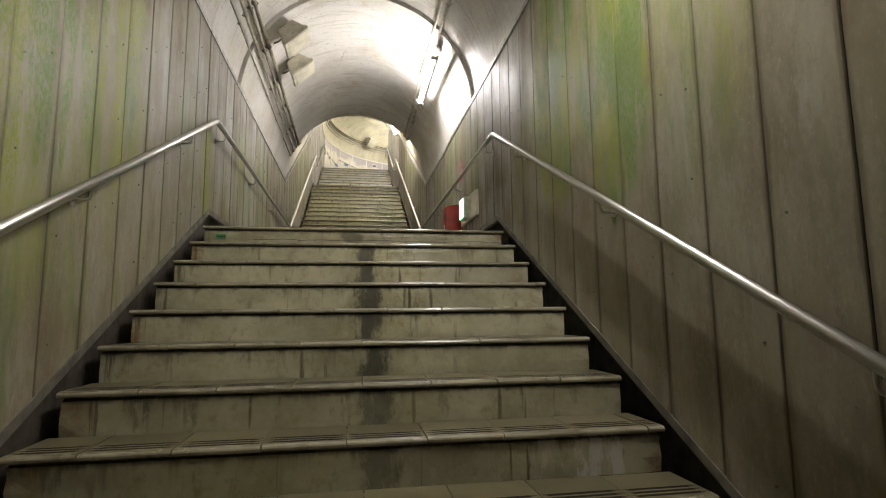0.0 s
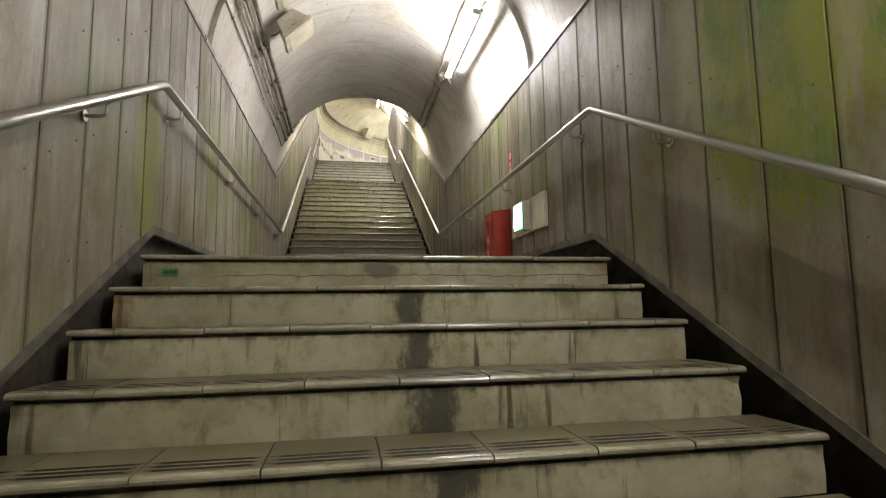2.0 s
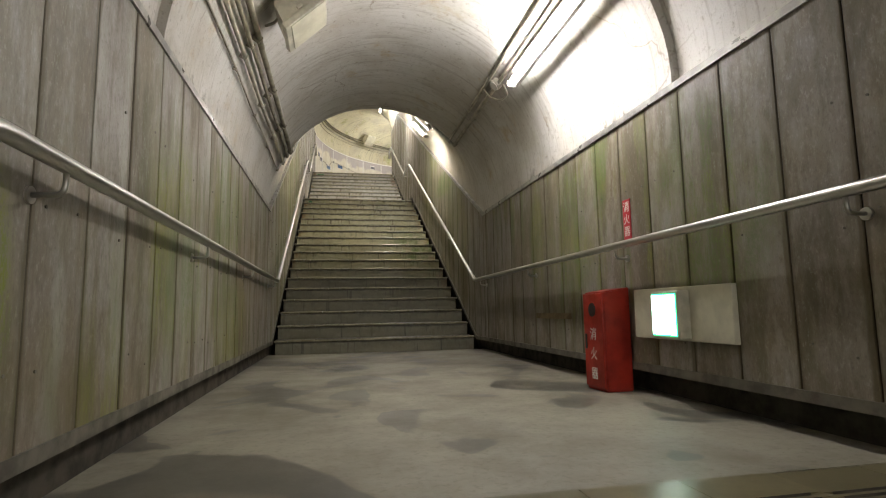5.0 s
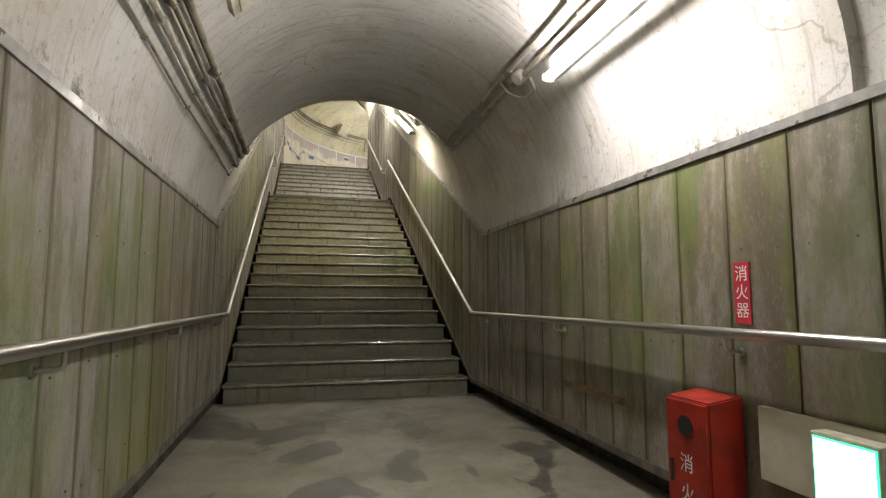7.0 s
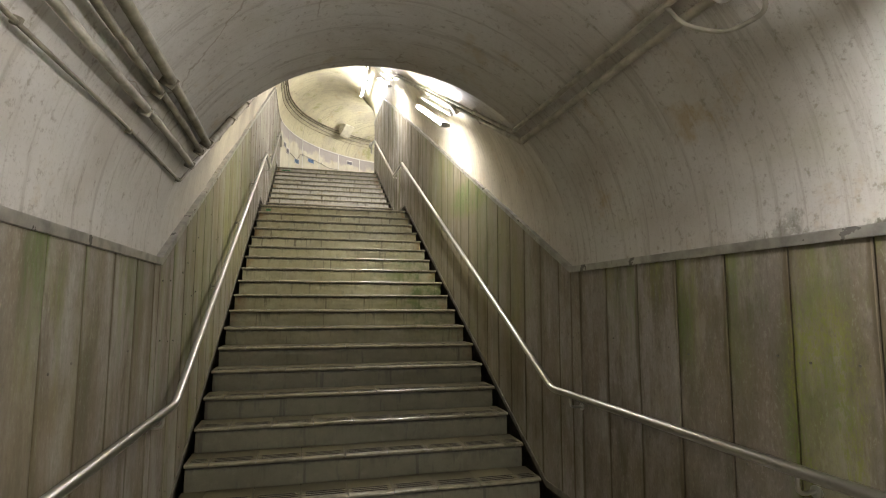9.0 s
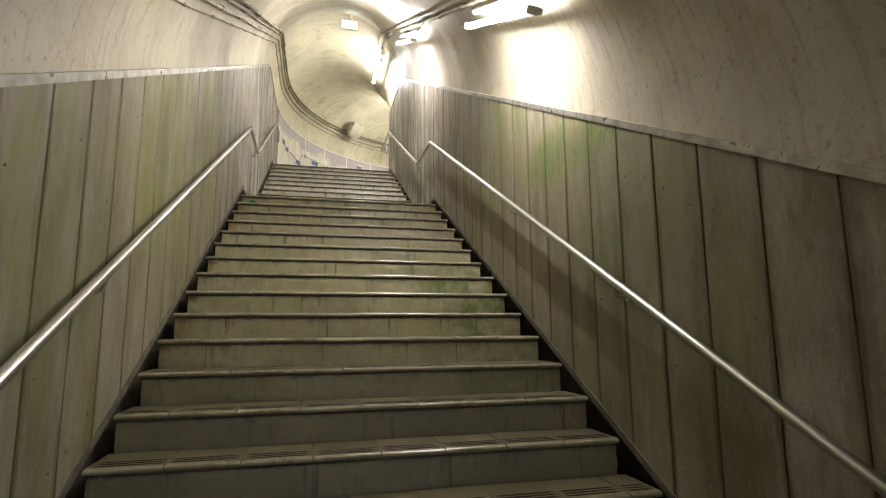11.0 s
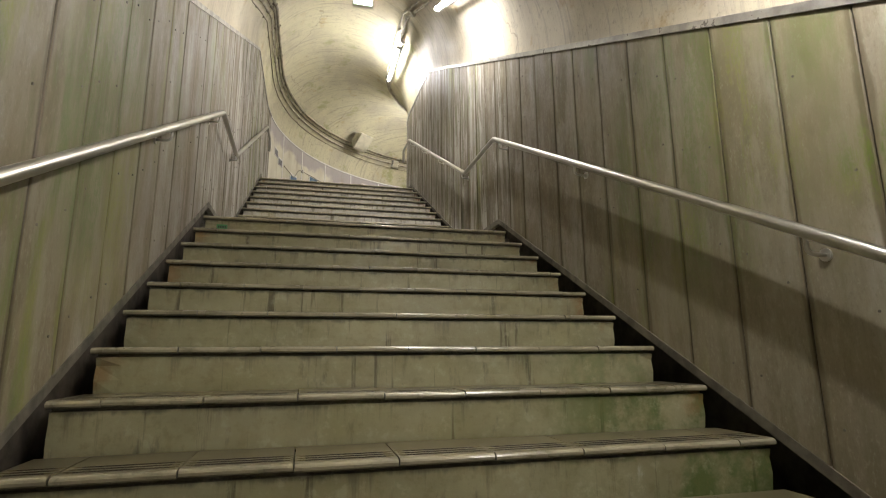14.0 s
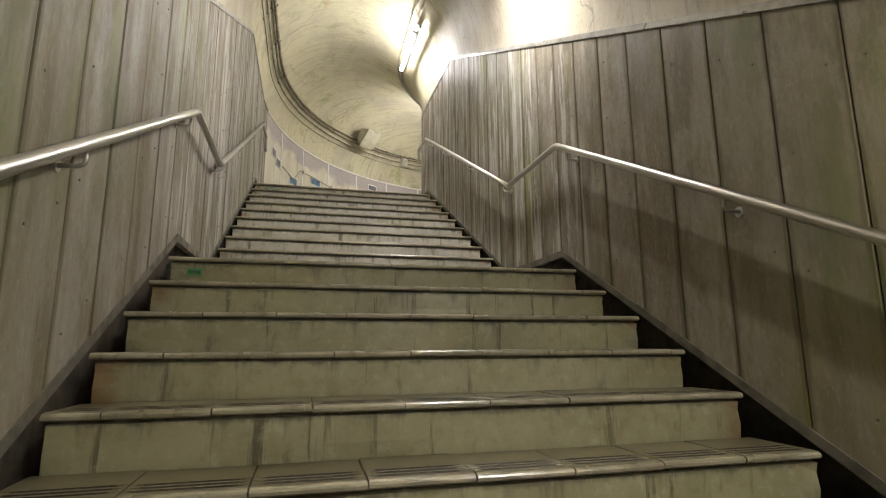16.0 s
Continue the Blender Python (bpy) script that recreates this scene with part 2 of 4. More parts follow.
def riser_material():
    """Olive-grey cement risers with dark drips, algae and a wet seam."""
    k = Mat("cement_riser", 0.5, spec=0.5)
    cloud = k.noise(2.2, detail=6, rough=0.62)
    drip = k.noise(1, (15, 1.2, 0.8), 6, 0.65)
    edge = k.noise(1, (16, 3, 5), 5, 0.65)
    fine = k.noise(60, detail=4)
    y = k.axis(1)
    base = k.mix(k.ramp(cloud, 0.35, 0.7), (0.46, 0.43, 0.285), (0.29, 0.268, 0.165))
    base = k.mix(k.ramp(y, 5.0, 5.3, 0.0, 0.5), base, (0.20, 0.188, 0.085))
    base = k.mix(k.ramp(y, 11.5, 12.0, 0.0, 0.75), base, (0.44, 0.42, 0.385))
    base = k.mix(k.ramp(drip, 0.59, 0.67, 0.0, 0.85), base, (0.07, 0.055, 0.025))
    base = k.mix(k.ramp(edge, 0.58, 0.72, 0.0, 0.6), base, (0.09, 0.08, 0.05))
    base = k.mix(k.ramp(k.noise(1, (7, 2, 3), 6, 0.7), 0.66, 0.75, 0.0, 0.5), base, (0.60, 0.58, 0.52))
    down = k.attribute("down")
    reach = k.noise(1, (8, 2.2, 0.4), 7, 0.72)
    grime = k.ramp(k.math("SUBTRACT", k.math("MULTIPLY", k.math("SUBTRACT", reach, 0.50), 5.0), down), -0.1, 0.6, 0.0, 0.7)
    base = k.mix(grime, base, (0.10, 0.085, 0.05))
    # shade under the nosing, painted into the riser colour with an uneven edge
    lip_shade = k.math("ADD", down, k.math("MULTIPLY", k.math("SUBTRACT", k.noise(1, (13, 3, 2), 6, 0.7), 0.5), 0.5))
    base = k.mix(k.ramp(lip_shade, 0.02, 0.17, 0.7, 0.0), base, (0.05, 0.043, 0.026))
    x = k.axis(0)
    moss = k.math("MULTIPLY", k.ramp(x, 0.2, 0.9), k.math("MULTIPLY", k.ramp(y, 7.0, 7.8), k.ramp(y, 9.4, 8.6)))
    moss = k.math("MULTIPLY", moss, k.ramp(k.noise(4, detail=6, rough=0.7), 0.42, 0.62))
    base = k.mix(k.math("MULTIPLY", moss, 0.85), base, (0.07, 0.11, 0.018))
    tint = k.ramp(k.noise(1.3, detail=4), 0.5, 0.68, 0.0, 0.4)
    base = k.mix(tint, base, (0.27, 0.25, 0.10))
    mott = k.noise(17, detail=7, rough=0.72)
    base = k.mix(k.ramp(mott, 0.51, 0.67, 0.0, 0.42), base, (0.17, 0.15, 0.06))
    base = k.mix(k.ramp(mott, 0.47, 0.34, 0.0, 0.25), base, (0.52, 0.50, 0.36))
    chalk = k.math("MULTIPLY", k.math("MULTIPLY", k.ramp(x, 0.55, 0.8), k.ramp(y, -2.0, -2.25)), k.ramp(k.noise(1, (11, 3, 3.5), 6, 0.7), 0.48, 0.58))
    base = k.mix(k.math("MULTIPLY", chalk, 0.8), base, (0.66, 0.64, 0.58))
    rust = k.math("MULTIPLY", k.ramp(k.math("ABSOLUTE", x), 1.02, 1.19), k.ramp(k.noise(3.1, detail=6, rough=0.7), 0.5, 0.62))
    base = k.mix(k.math("MULTIPLY", rust, 0.7), base, (0.24, 0.13, 0.045))
    # darker over the lower steps of the middle flight, fading out upwards
    lower_dark = k.math("MULTIPLY", k.ramp(y, 5.0, 5.3), k.ramp(k.math("ADD", y, k.noise(1.5, detail=4)), 8.6, 7.3))
    base = k.mix(k.math("MULTIPLY", lower_dark, 0.55), base, (0.12, 0.115, 0.10))
    spall = k.math("MULTIPLY", k.ramp(y, -0.2, -0.1), k.math("MULTIPLY", k.ramp(y, 0.2, 0.1), k.ramp(k.noise(1, (3.1, 1, 7), 6, 0.7), 0.47, 0.55)))
    base = k.mix(k.math("MULTIPLY", spall, 0.4), base, (0.27, 0.235, 0.13))
    top = k.math("MULTIPLY", k.ramp(y, -0.2, -0.1), k.ramp(y, 0.2, 0.1))
    seam = k.math("ADD", k.math("ADD", k.axis(2), 0.102), k.math("MULTIPLY", k.math("SUBTRACT", k.noise(1, (2.6, 0, 0), 7, 0.65), 0.5), 0.07))
    crack = k.math("MULTIPLY", k.math("MULTIPLY", k.ramp(k.math("ABSOLUTE", seam), 0.0012, 0.0032, 1.0, 0.0), top), k.ramp(x, -0.95, -0.75))
    base = k.mix(k.math("MULTIPLY", crack, 0.9), base, (0.03, 0.026, 0.018))
    ring_x = k.math("DIVIDE", k.math("ADD", x, 0.06), 0.1)
    ring_z = k.math("DIVIDE", k.math("ADD", k.axis(2), 0.075), 0.05)
    ring = k.math("ADD", k.math("MULTIPLY", ring_x, ring_x), k.math("MULTIPLY", ring_z, ring_z))
    ring = k.math("ADD", ring, k.math("MULTIPLY", k.math("SUBTRACT", k.noise(14, detail=5), 0.5), 1.4))
    base = k.mix(k.math("MULTIPLY", k.math("MULTIPLY", k.ramp(ring, 0.5, 1.1, 0.75, 0.0), top), 1.0), base, (0.09, 0.075, 0.045))
    wob = k.math("MULTIPLY", k.math("SUBTRACT", k.noise(1, (9, 6, 4), 7, 0.75), 0.5), 0.32)
    off = k.math("ABSOLUTE", k.math("SUBTRACT", k.math("ADD", x, wob), 0.04))
    wet = k.math("MULTIPLY", k.ramp(off, 0.02, 0.09, 1.0, 0.0), k.math("MULTIPLY", k.ramp(y, -2.2, -1.5, 0.55, 1.0), k.ramp(y, 0.0, -0.25)))
    base = k.mix(k.math("MULTIPLY", wet, 0.85), base, (0.05, 0.047, 0.04))
    sheen = k.math("MULTIPLY", k.ramp(k.math("ABSOLUTE", k.math("SUBTRACT", k.math("ADD", x, wob), 0.16)), 0.1, 0.4, 1.0, 0.0),
                   k.math("MULTIPLY", k.ramp(y, -1.9, -1.2), k.ramp(y, 0.0, -0.25)))
    rough = k.math("SUBTRACT", k.ramp(cloud, 0.3, 0.7, 0.42, 0.6), k.math("MULTIPLY", k.math("MAXIMUM", wet, sheen), 0.5))
    ripple = k.math("MULTIPLY", k.math("MULTIPLY", k.noise(1, (48, 20, 34), 4, 0.6), k.math("MAXIMUM", sheen, wet)), 2.6)
    rough = k.math("MAXIMUM", rough, 0.06)
    k.bump(k.math("ADD", ripple, k.math("ADD", k.math("MULTIPLY", cloud, 0.6), k.math("ADD", k.math("MULTIPLY", fine, 0.4), k.math("MULTIPLY", spall, 0.3)))), 0.4, 0.006)
    return k.done(base, rough)


def tile_material():
    """Olive-brown glazed tiles under a thin uneven film of water."""
    k = Mat("glazed_stair_tile", 0.3, spec=0.5)
    cloud = k.noise(5.0, detail=7, rough=0.7)
    speck = k.noise(45, detail=5, rough=0.7)
    base = k.mix(k.rand, (0.19, 0.165, 0.09), (0.125, 0.108, 0.06))
    base = k.mix(k.ramp(cloud, 0.35, 0.75, 0.0, 0.6), base, (0.085, 0.072, 0.04))
    base = k.mix(k.ramp(speck, 0.50, 0.75, 0.0, 0.3), base, (0.10, 0.085, 0.05))
    return k.done(base, 0.3)


def nosing_material():
    """Smooth pale nosings, polished by feet, with dirt rubbed in here and there."""
    k = Mat("worn_nosing_edge", 0.2, spec=0.8)
    cloud = k.noise(1, (5, 4, 4), 5, 0.6)
    grain = k.noise(1, (40, 30, 30), 4, 0.65)
    base = k.mix(k.ramp(cloud, 0.40, 0.66), (0.34, 0.31, 0.215), (0.21, 0.188, 0.12))
    base = k.mix(k.ramp(grain, 0.56, 0.72, 0.0, 0.45), base, (0.11, 0.095, 0.06))
    return k.done(base, k.ramp(cloud, 0.35, 0.65, 0.15, 0.28))


def floor_material():
    k = Mat("screed_floor", 0.5, spec=0.5)
    cloud = k.noise(1.5, detail=7, rough=0.65)
    blot = k.noise(1.9, (1, 0.75, 1), 3, 0.45, warp=0.8)
    speck = k.noise(90, detail=4)
    base = k.mix(k.ramp(cloud, 0.35, 0.7), (0.27, 0.25, 0.195), (0.165, 0.15, 0.11))
    grit = k.noise(34, detail=6, rough=0.75)
    base = k.mix(k.ramp(grit, 0.5, 0.66, 0.0, 0.5), base, (0.13, 0.115, 0.075))
    wet = k.ramp(blot, 0.545, 0.575)
    base = k.mix(k.math("MULTIPLY", wet, 0.8), base, (0.065, 0.06, 0.048))
    base = k.mix(k.ramp(speck, 0.58, 0.75, 0.0, 0.35), base, (0.16, 0.14, 0.10))
    k.bump(k.math("ADD", k.math("MULTIPLY", cloud, 0.5), k.math("MULTIPLY", speck, 0.5)), 0.25, 0.003)
    return k.done(base, k.math("SUBTRACT", k.ramp(cloud, 0.3, 0.7, 0.45, 0.6), k.math("MULTIPLY", wet, 0.12)))


def steel_material():
    k = Mat("brushed_steel", 0.3, 1.0)
    n = k.noise(3, detail=5)
    return k.done(k.mix(k.ramp(n, 0.35, 0.7), (0.62, 0.61, 0.58), (0.56, 0.55, 0.52)), 0.3)


def panel_material():
    """Painted wainscot panels at the top, with a grey-mauve bloom under their upper edge."""
    k = Mat("painted_panel", 0.42)
    cloud = k.noise(2.4, (1, 1, 0.6), 6, 0.65)
    base = k.mix(k.ramp(cloud, 0.35, 0.75, 0.0, 0.6), (0.72, 0.69, 0.58), (0.52, 0.47, 0.37))
    low = k.math("ADD", 5.85, k.math("MULTIPLY", k.math("SUBTRACT", k.noise(2.6, detail=5), 0.5), 0.7))
    bloom = k.ramp(k.math("SUBTRACT", k.axis(2), low), 0.0, 0.16, 0.0, 0.75)
    base = k.mix(bloom, base, (0.36, 0.32, 0.36))
    brown = k.math("MULTIPLY", k.ramp(k.noise(1, (3, 3, 0.8), 6, 0.7), 0.55, 0.7), 0.5)
    base = k.mix(brown, base, (0.36, 0.29, 0.19))
    k.bump(k.noise(30, detail=4), 0.1, 0.002)
    return k.done(base, k.ramp(cloud, 0.3, 0.7, 0.32, 0.55))


def glow(name, colour, power):
    k = Mat(name, 0.4)
    k.b.inputs["Base Color"].default_value = (*colour, 1)
    k.b.inputs["Emission Color"].default_value = (*colour, 1)
    k.b.inputs["Emission Strength"].default_value = power
    return k.m


BOARDS_R = board_material("weathered_boards_east", (
    (-1.2, 0.75, 0.5, 0.85, 2.2), (-1.95, 0.55, 0.42, 0.85, 1.6), (-2.6, 0.4, 0.35, 0.8, 0.5), (-0.75, 0.9, 0.3, 0.5, 0.5),
    (3.25, 1.0, 0.2, 0.6, 0.6), (2.6, 1.0, 0.5, 0.6, 0.45), (1.1, 0.95, 0.5, 0.6, 0.5), (7.1, 2.55, 1.0, 0.25, 0.8), (8.6, 2.9, 0.8, 0.8, 0.4), (6.6, 2.0, 0.7, 0.7, 0.35)))
BOARDS_L = board_material("weathered_boards_west", (
    (-1.6, 0.6, 0.5, 0.9, 0.9), (-2.2, 0.3, 0.4, 0.9, 0.9), (0.1, 0.45, 0.22, 0.5, 1.0), (-0.4, 0.5, 0.3, 0.5, 0.5), (1.6, 0.8, 0.7, 0.6, 0.55),
    (2.7, 1.2, 0.7, 0.4, 0.6), (2.9, 0.4, 0.8, 0.4, 0.5), (7.6, 2.5, 0.6, 1.0, 0.5), (8.9, 3.0, 0.5, 1.0, 0.45), (6.3, 1.8, 0.7, 0.7, 0.4)))
VAULT = vault_material()
RISER = riser_material()
TILE = tile_material()
NOSE = nosing_material()
FLOOR = floor_material()
STEEL = steel_material()
PANEL = panel_material()
CAPM = plain("grey_cap_metal", (0.42, 0.405, 0.37), 0.34, 0.6, 0.4)
STRIP = plain("dark_base_strip", (0.15, 0.135, 0.105), 0.5, 0.0, 0.5)
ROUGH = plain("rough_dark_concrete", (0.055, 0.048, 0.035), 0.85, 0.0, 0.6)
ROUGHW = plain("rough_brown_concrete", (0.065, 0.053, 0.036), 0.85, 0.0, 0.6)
GROOVE = plain("dirty_groove", (0.045, 0.038, 0.025), 0.6, 0.0, 0.4)
PIPE = plain("painted_conduit", (0.50, 0.465, 0.37), 0.5, 0.0, 0.45)
CABLE = plain("dirty_cable_sheath", (0.32, 0.29, 0.21), 0.6, 0.0, 0.5)
BEIGE = plain("beige_enamel", (0.60, 0.57, 0.45), 0.45, 0.0, 0.35)
IVORY = plain("ivory_plastic", (0.60, 0.57, 0.44), 0.45, 0.0, 0.2)
RED = plain("red_enamel", (0.43, 0.028, 0.014), 0.42, 0.0, 0.35)
REDSIGN = plain("red_sign_plastic", (0.55, 0.03, 0.045), 0.45, 0.0, 0.15)
WHITE = plain("white_paint", (0.80, 0.79, 0.76), 0.5, 0.0, 0.1)
FIXT = plain("white_fixture_enamel", (0.62, 0.61, 0.56), 0.4, 0.0, 0.25)
DARK = plain("dark_hole", (0.03, 0.03, 0.028), 0.4, 0.0, 0.3)
GREENTAPE = plain("green_tape", (0.07, 0.30, 0.10), 0.5, 0.0, 0.3)
BLUEPRINT = plain("blue_poster_print", (0.14, 0.24, 0.42), 0.35, 0.0, 0.5)
GREYPRINT = plain("grey_poster_print", (0.17, 0.17, 0.20), 0.4, 0.0, 0.5)
TUBES = {age: glow("lit_tube_" + age, (1.0, 0.958, 0.94), TUBE_POWER * f) for age, f in (("fresh", 1.35), ("bright", 1.1), ("good", 0.82), ("dim", 0.62))}
EXITW = glow("lit_exit_panel", (0.80, 1.0, 0.90), 5.0)
EXITG = glow("lit_exit_green", (0.05, 1.0, 0.40), 2.2)


# ---- mesh helpers ----
def from_lists(name, verts, faces, material, parent=None, label="", smooth=False):
    me = bpy.data.meshes.new(name)
    me.from_pydata([tuple(v) for v in verts], [], faces)
    bm = bmesh.new()
    bm.from_mesh(me)
    bmesh.ops.recalc_face_normals(bm, faces=bm.faces)
    bm.to_mesh(me)
    bm.free()
    me.materials.append(material)
    if smooth:
        for p in me.polygons:
            p.use_smooth = True
    ob = new(name, me)
    ob.parent = parent
    if label:
        tagged(ob, label)
    return ob


def part(name, bm, material, parent=None, label="", smooth=False):
    me = bpy.data.meshes.new(name)
    bm.to_mesh(me)
    bm.free()
    me.materials.append(material)
    if smooth:
        for p in me.polygons:
            p.use_smooth = True
    ob = new(name, me)
    ob.parent = parent
    if label:
        tagged(ob, label)
    return ob


def thing(name, label, category, m=None, group="", kind=""):
    ob = new(name)
    ob.empty_display_size = 0.1
    if m is not None:
        ob.matrix_basis = m
    return tagged(ob, label, category, group, kind)


def box(x0, x1, y0, y1, z0, z1, bevel=0.0, segments=2, bm=None):
    bm = bm or bmesh.new()
    made = bmesh.ops.create_cube(bm, size=1.0)["verts"]
    for v in made:
        v.co = Vector(((x0 + x1) / 2 + v.co.x * (x1 - x0), (y0 + y1) / 2 + v.co.y * (y1 - y0), (z0 + z1) / 2 + v.co.z * (z1 - z0)))
    if bevel:
        edges = {e for v in made for e in v.link_edges}
        bmesh.ops.bevel(bm, geom=list(edges), offset=bevel, segments=segments, affect="EDGES", profile=0.5)
    return bm


def cyl(r, depth, m, bm=None, n=16, r2=None):
    bm = bm or bmesh.new()
    bmesh.ops.create_cone(bm, cap_ends=True, segments=n, radius1=r, radius2=r if r2 is None else r2, depth=depth, matrix=m)
    return bm


def tube_lists(pts, r, n=10):
    """A round tube through points."""
    pts = [Vector(p) for p in pts]
    verts, faces = [], []
    up = None
    for i, p in enumerate(pts):
        a = (p - pts[i - 1]).normalized() if i else (pts[1] - p).normalized()
        b = (pts[i + 1] - p).normalized() if i < len(pts) - 1 else a
        d = (a + b).normalized()
        if up is None:
            up = d.orthogonal().normalized()
        up = (up - d * up.dot(d)).normalized()
        side = d.cross(up)
        k = 1 / max(0.5, math.sqrt((1 + a.dot(b)) / 2))
        for j in range(n):
            w = 2 * math.pi * j / n
            verts.append(p + (up * math.cos(w) + side * math.sin(w)) * r * (k if i % 1 == 0 else 1))
    for i in range(len(pts) - 1):
        for j in range(n):
            q = (j + 1) % n
            faces.append((i * n + j, i * n + q, (i + 1) * n + q, (i + 1) * n + j))
    faces.append(tuple(range(n)))
    faces.append(tuple((len(pts) - 1) * n + j for j in range(n)))
    return verts, faces


def rounded(pts, radius, steps=5):
    """The polyline with its corners rounded."""
    pts = [Vector(p) for p in pts]
    out = [pts[0]]
    for a, p, b in zip(pts, pts[1:], pts[2:]):
        ra = min(radius, (a - p).length * 0.45, (b - p).length * 0.45)
        u, v = p + (a - p).normalized() * ra, p + (b - p).normalized() * ra
        for i in range(steps + 1):
            t = i / steps
            out.append(u * (1 - t) ** 2 + p * 2 * t * (1 - t) + v * t * t)
    return out + [pts[-1]]


def tube(name, pts, r, material, parent=None, label="", n=10):
    v, f = tube_lists(pts, r, n)
    return from_lists(name, v, f, material, parent, label, smooth=True)


def strip_along(name, ss, section, material, parent=None, label=""):
    """A bar along the passage: section(s) gives its corners (x, z) at s."""
    verts, faces = [], []
    n = len(section(ss[0]))
    for s in ss:
        verts += [place(s, x, z) for x, z in section(s)]
    for i in range(len(ss) - 1):
        for j in range(n):
            q = (j + 1) % n
            faces.append((i * n + j, i * n + q, (i + 1) * n + q, (i + 1) * n + j))
    faces += [tuple(range(n)), tuple((len(ss) - 1) * n + j for j in range(n))]
    return from_lists(name, verts, faces, material, parent, label)


# ---- vault ----
def vault():
    ss = stations(S_START, S_END, 0.12, CAP_KINKS + (1.3, 1.31))
    n = 40
    verts, faces = [], []
    ridges = (-3.1, 4.62, 6.28, 9.6, 13.2, 15.1)
    for s in ss:
        lift = sum(-0.012 * math.exp(-((s - r) / 0.07) ** 2) for r in ridges)
        for shell in (0, 1):
            for j in range(n + 1):
                a = math.pi * j / n
                wob = 0.012 * noise.noise(Vector((math.cos(a) * 1.7, s * 0.9, math.sin(a) * 1.7))) + 0.004 * noise.noise(Vector((math.cos(a) * 7, s * 4, math.sin(a) * 7)))
                r = VR + 0.25 if shell else VR + lift + wob + (0.04 if s < 1.305 else 0.0)
                verts.append(place(s, r * math.cos(a), cap_z(s) + (r - (0.01 if not shell else 0)) * math.sin(a)))
    w = 2 * (n + 1)
    for i in range(len(ss) - 1):
        for j in range(n):
            faces.append((i * w + j, i * w + j + 1, (i + 1) * w + j + 1, (i + 1) * w + j))
            k = n + 1
            faces.append((i * w + k + j, i * w + k + j + 1, (i + 1) * w + k + j + 1, (i + 1) * w + k + j))
    ob = from_lists("ceiling", verts, faces, VAULT)
    sharp = set(CAP_KINKS + (1.3, 1.31))
    rows = [i for i, s in enumerate(ss) if any(abs(s - k) < 1e-6 for k in sharp)]
    for p in ob.data.polygons:
        p.use_smooth = True
    crease = {i for i in rows}
    flag = ob.data.attributes.new("sharp_edge", "BOOLEAN", "EDGE")
    for e in ob.data.edges:
        a, b = e.vertices
        if a // w == b // w and a // w in crease:
            flag.data[e.index].value = True
    tagged(ob, "whitewashed concrete barrel vault with stains and cracks", "ceiling", kind="structure")


vault()


# ---- floors and stairs ----
def slab(name, label, s0, s1, z):
    ss = stations(s0, s1, 0.25)
    x = 1.36
    strip_along(name, ss, lambda s: [(-x, z), (x, z), (x, z - 0.3), (-x, z - 0.3)], FLOOR)
    ob = bpy.data.objects[name]
    return tagged(ob, label, "floor", kind="structure")


slab("floor", "grey screed landing with dark damp patches", 0.30, F2Y + 0.02, 0.0)
slab("floor_upper_landing", "grey screed landing between two flights", 10.8305 + 0.29, F3Y + 0.02, L2Z)
slab("floor_top", "grey screed floor of the curving top passage", 14.9485 + 0.29, S_END, TOPZ)

_tile_mesh = {}


def tile_mesh(width):
    """One stair tile: body with a rounded nose and three grip grooves, nose in its own material."""
    key = round(width, 3)
    if key in _tile_mesh:
        return _tile_mesh[key]
    w = width / 2 - 0.002
    prof = [(0.298, -0.024), (0.298, 0.0), (0.130, 0.0), (0.128, -0.006), (0.112, -0.006), (0.110, 0.0), (0.096, 0.0), (0.094, -0.006), (0.078, -0.006), (0.076, 0.0),
            (0.062, 0.0), (0.060, -0.006), (0.044, -0.006), (0.042, 0.0), (0.020, 0.0), (0.010, -0.0016), (0.003, -0.0055), (0.0, -0.011), (0.001, -0.019), (0.008, -0.024)]
    verts, faces, mats = [], [], []
    n = len(prof)
    inset = w - 0.03
    xs = [-w, -inset, inset, w]
    for i, x in enumerate(xs):
        for y, z in prof:
            flat = i in (0, 3) and 0.04 < y < 0.2
            verts.append((x, y, 0.0 if flat else z))
    for c in range(3):
        for j in range(n):
            q = (j + 1) % n
            faces.append((c * n + j, c * n + q, (c + 1) * n + q, (c + 1) * n + j))
            groove = c == 1 and j in (2, 3, 4, 6, 7, 8, 10, 11, 12)
            mats.append(1 if j in (14, 15, 16, 17, 18) else 2 if groove else 0)
    faces += [tuple(range(n)), tuple(3 * n + j for j in range(n))]
    mats += [0, 0]
    me = bpy.data.meshes.new("tread_tile")
    me.from_pydata(verts, [], faces)
    for m in (TILE, NOSE, GROOVE):
        me.materials.append(m)
    for p, m in zip(me.polygons, mats):
        p.material_index = m
    bm = bmesh.new()
    bm.from_mesh(me)
    bmesh.ops.recalc_face_normals(bm, faces=bm.faces)
    bm.to_mesh(me)
    bm.free()
    _tile_mesh[key] = me
    return me


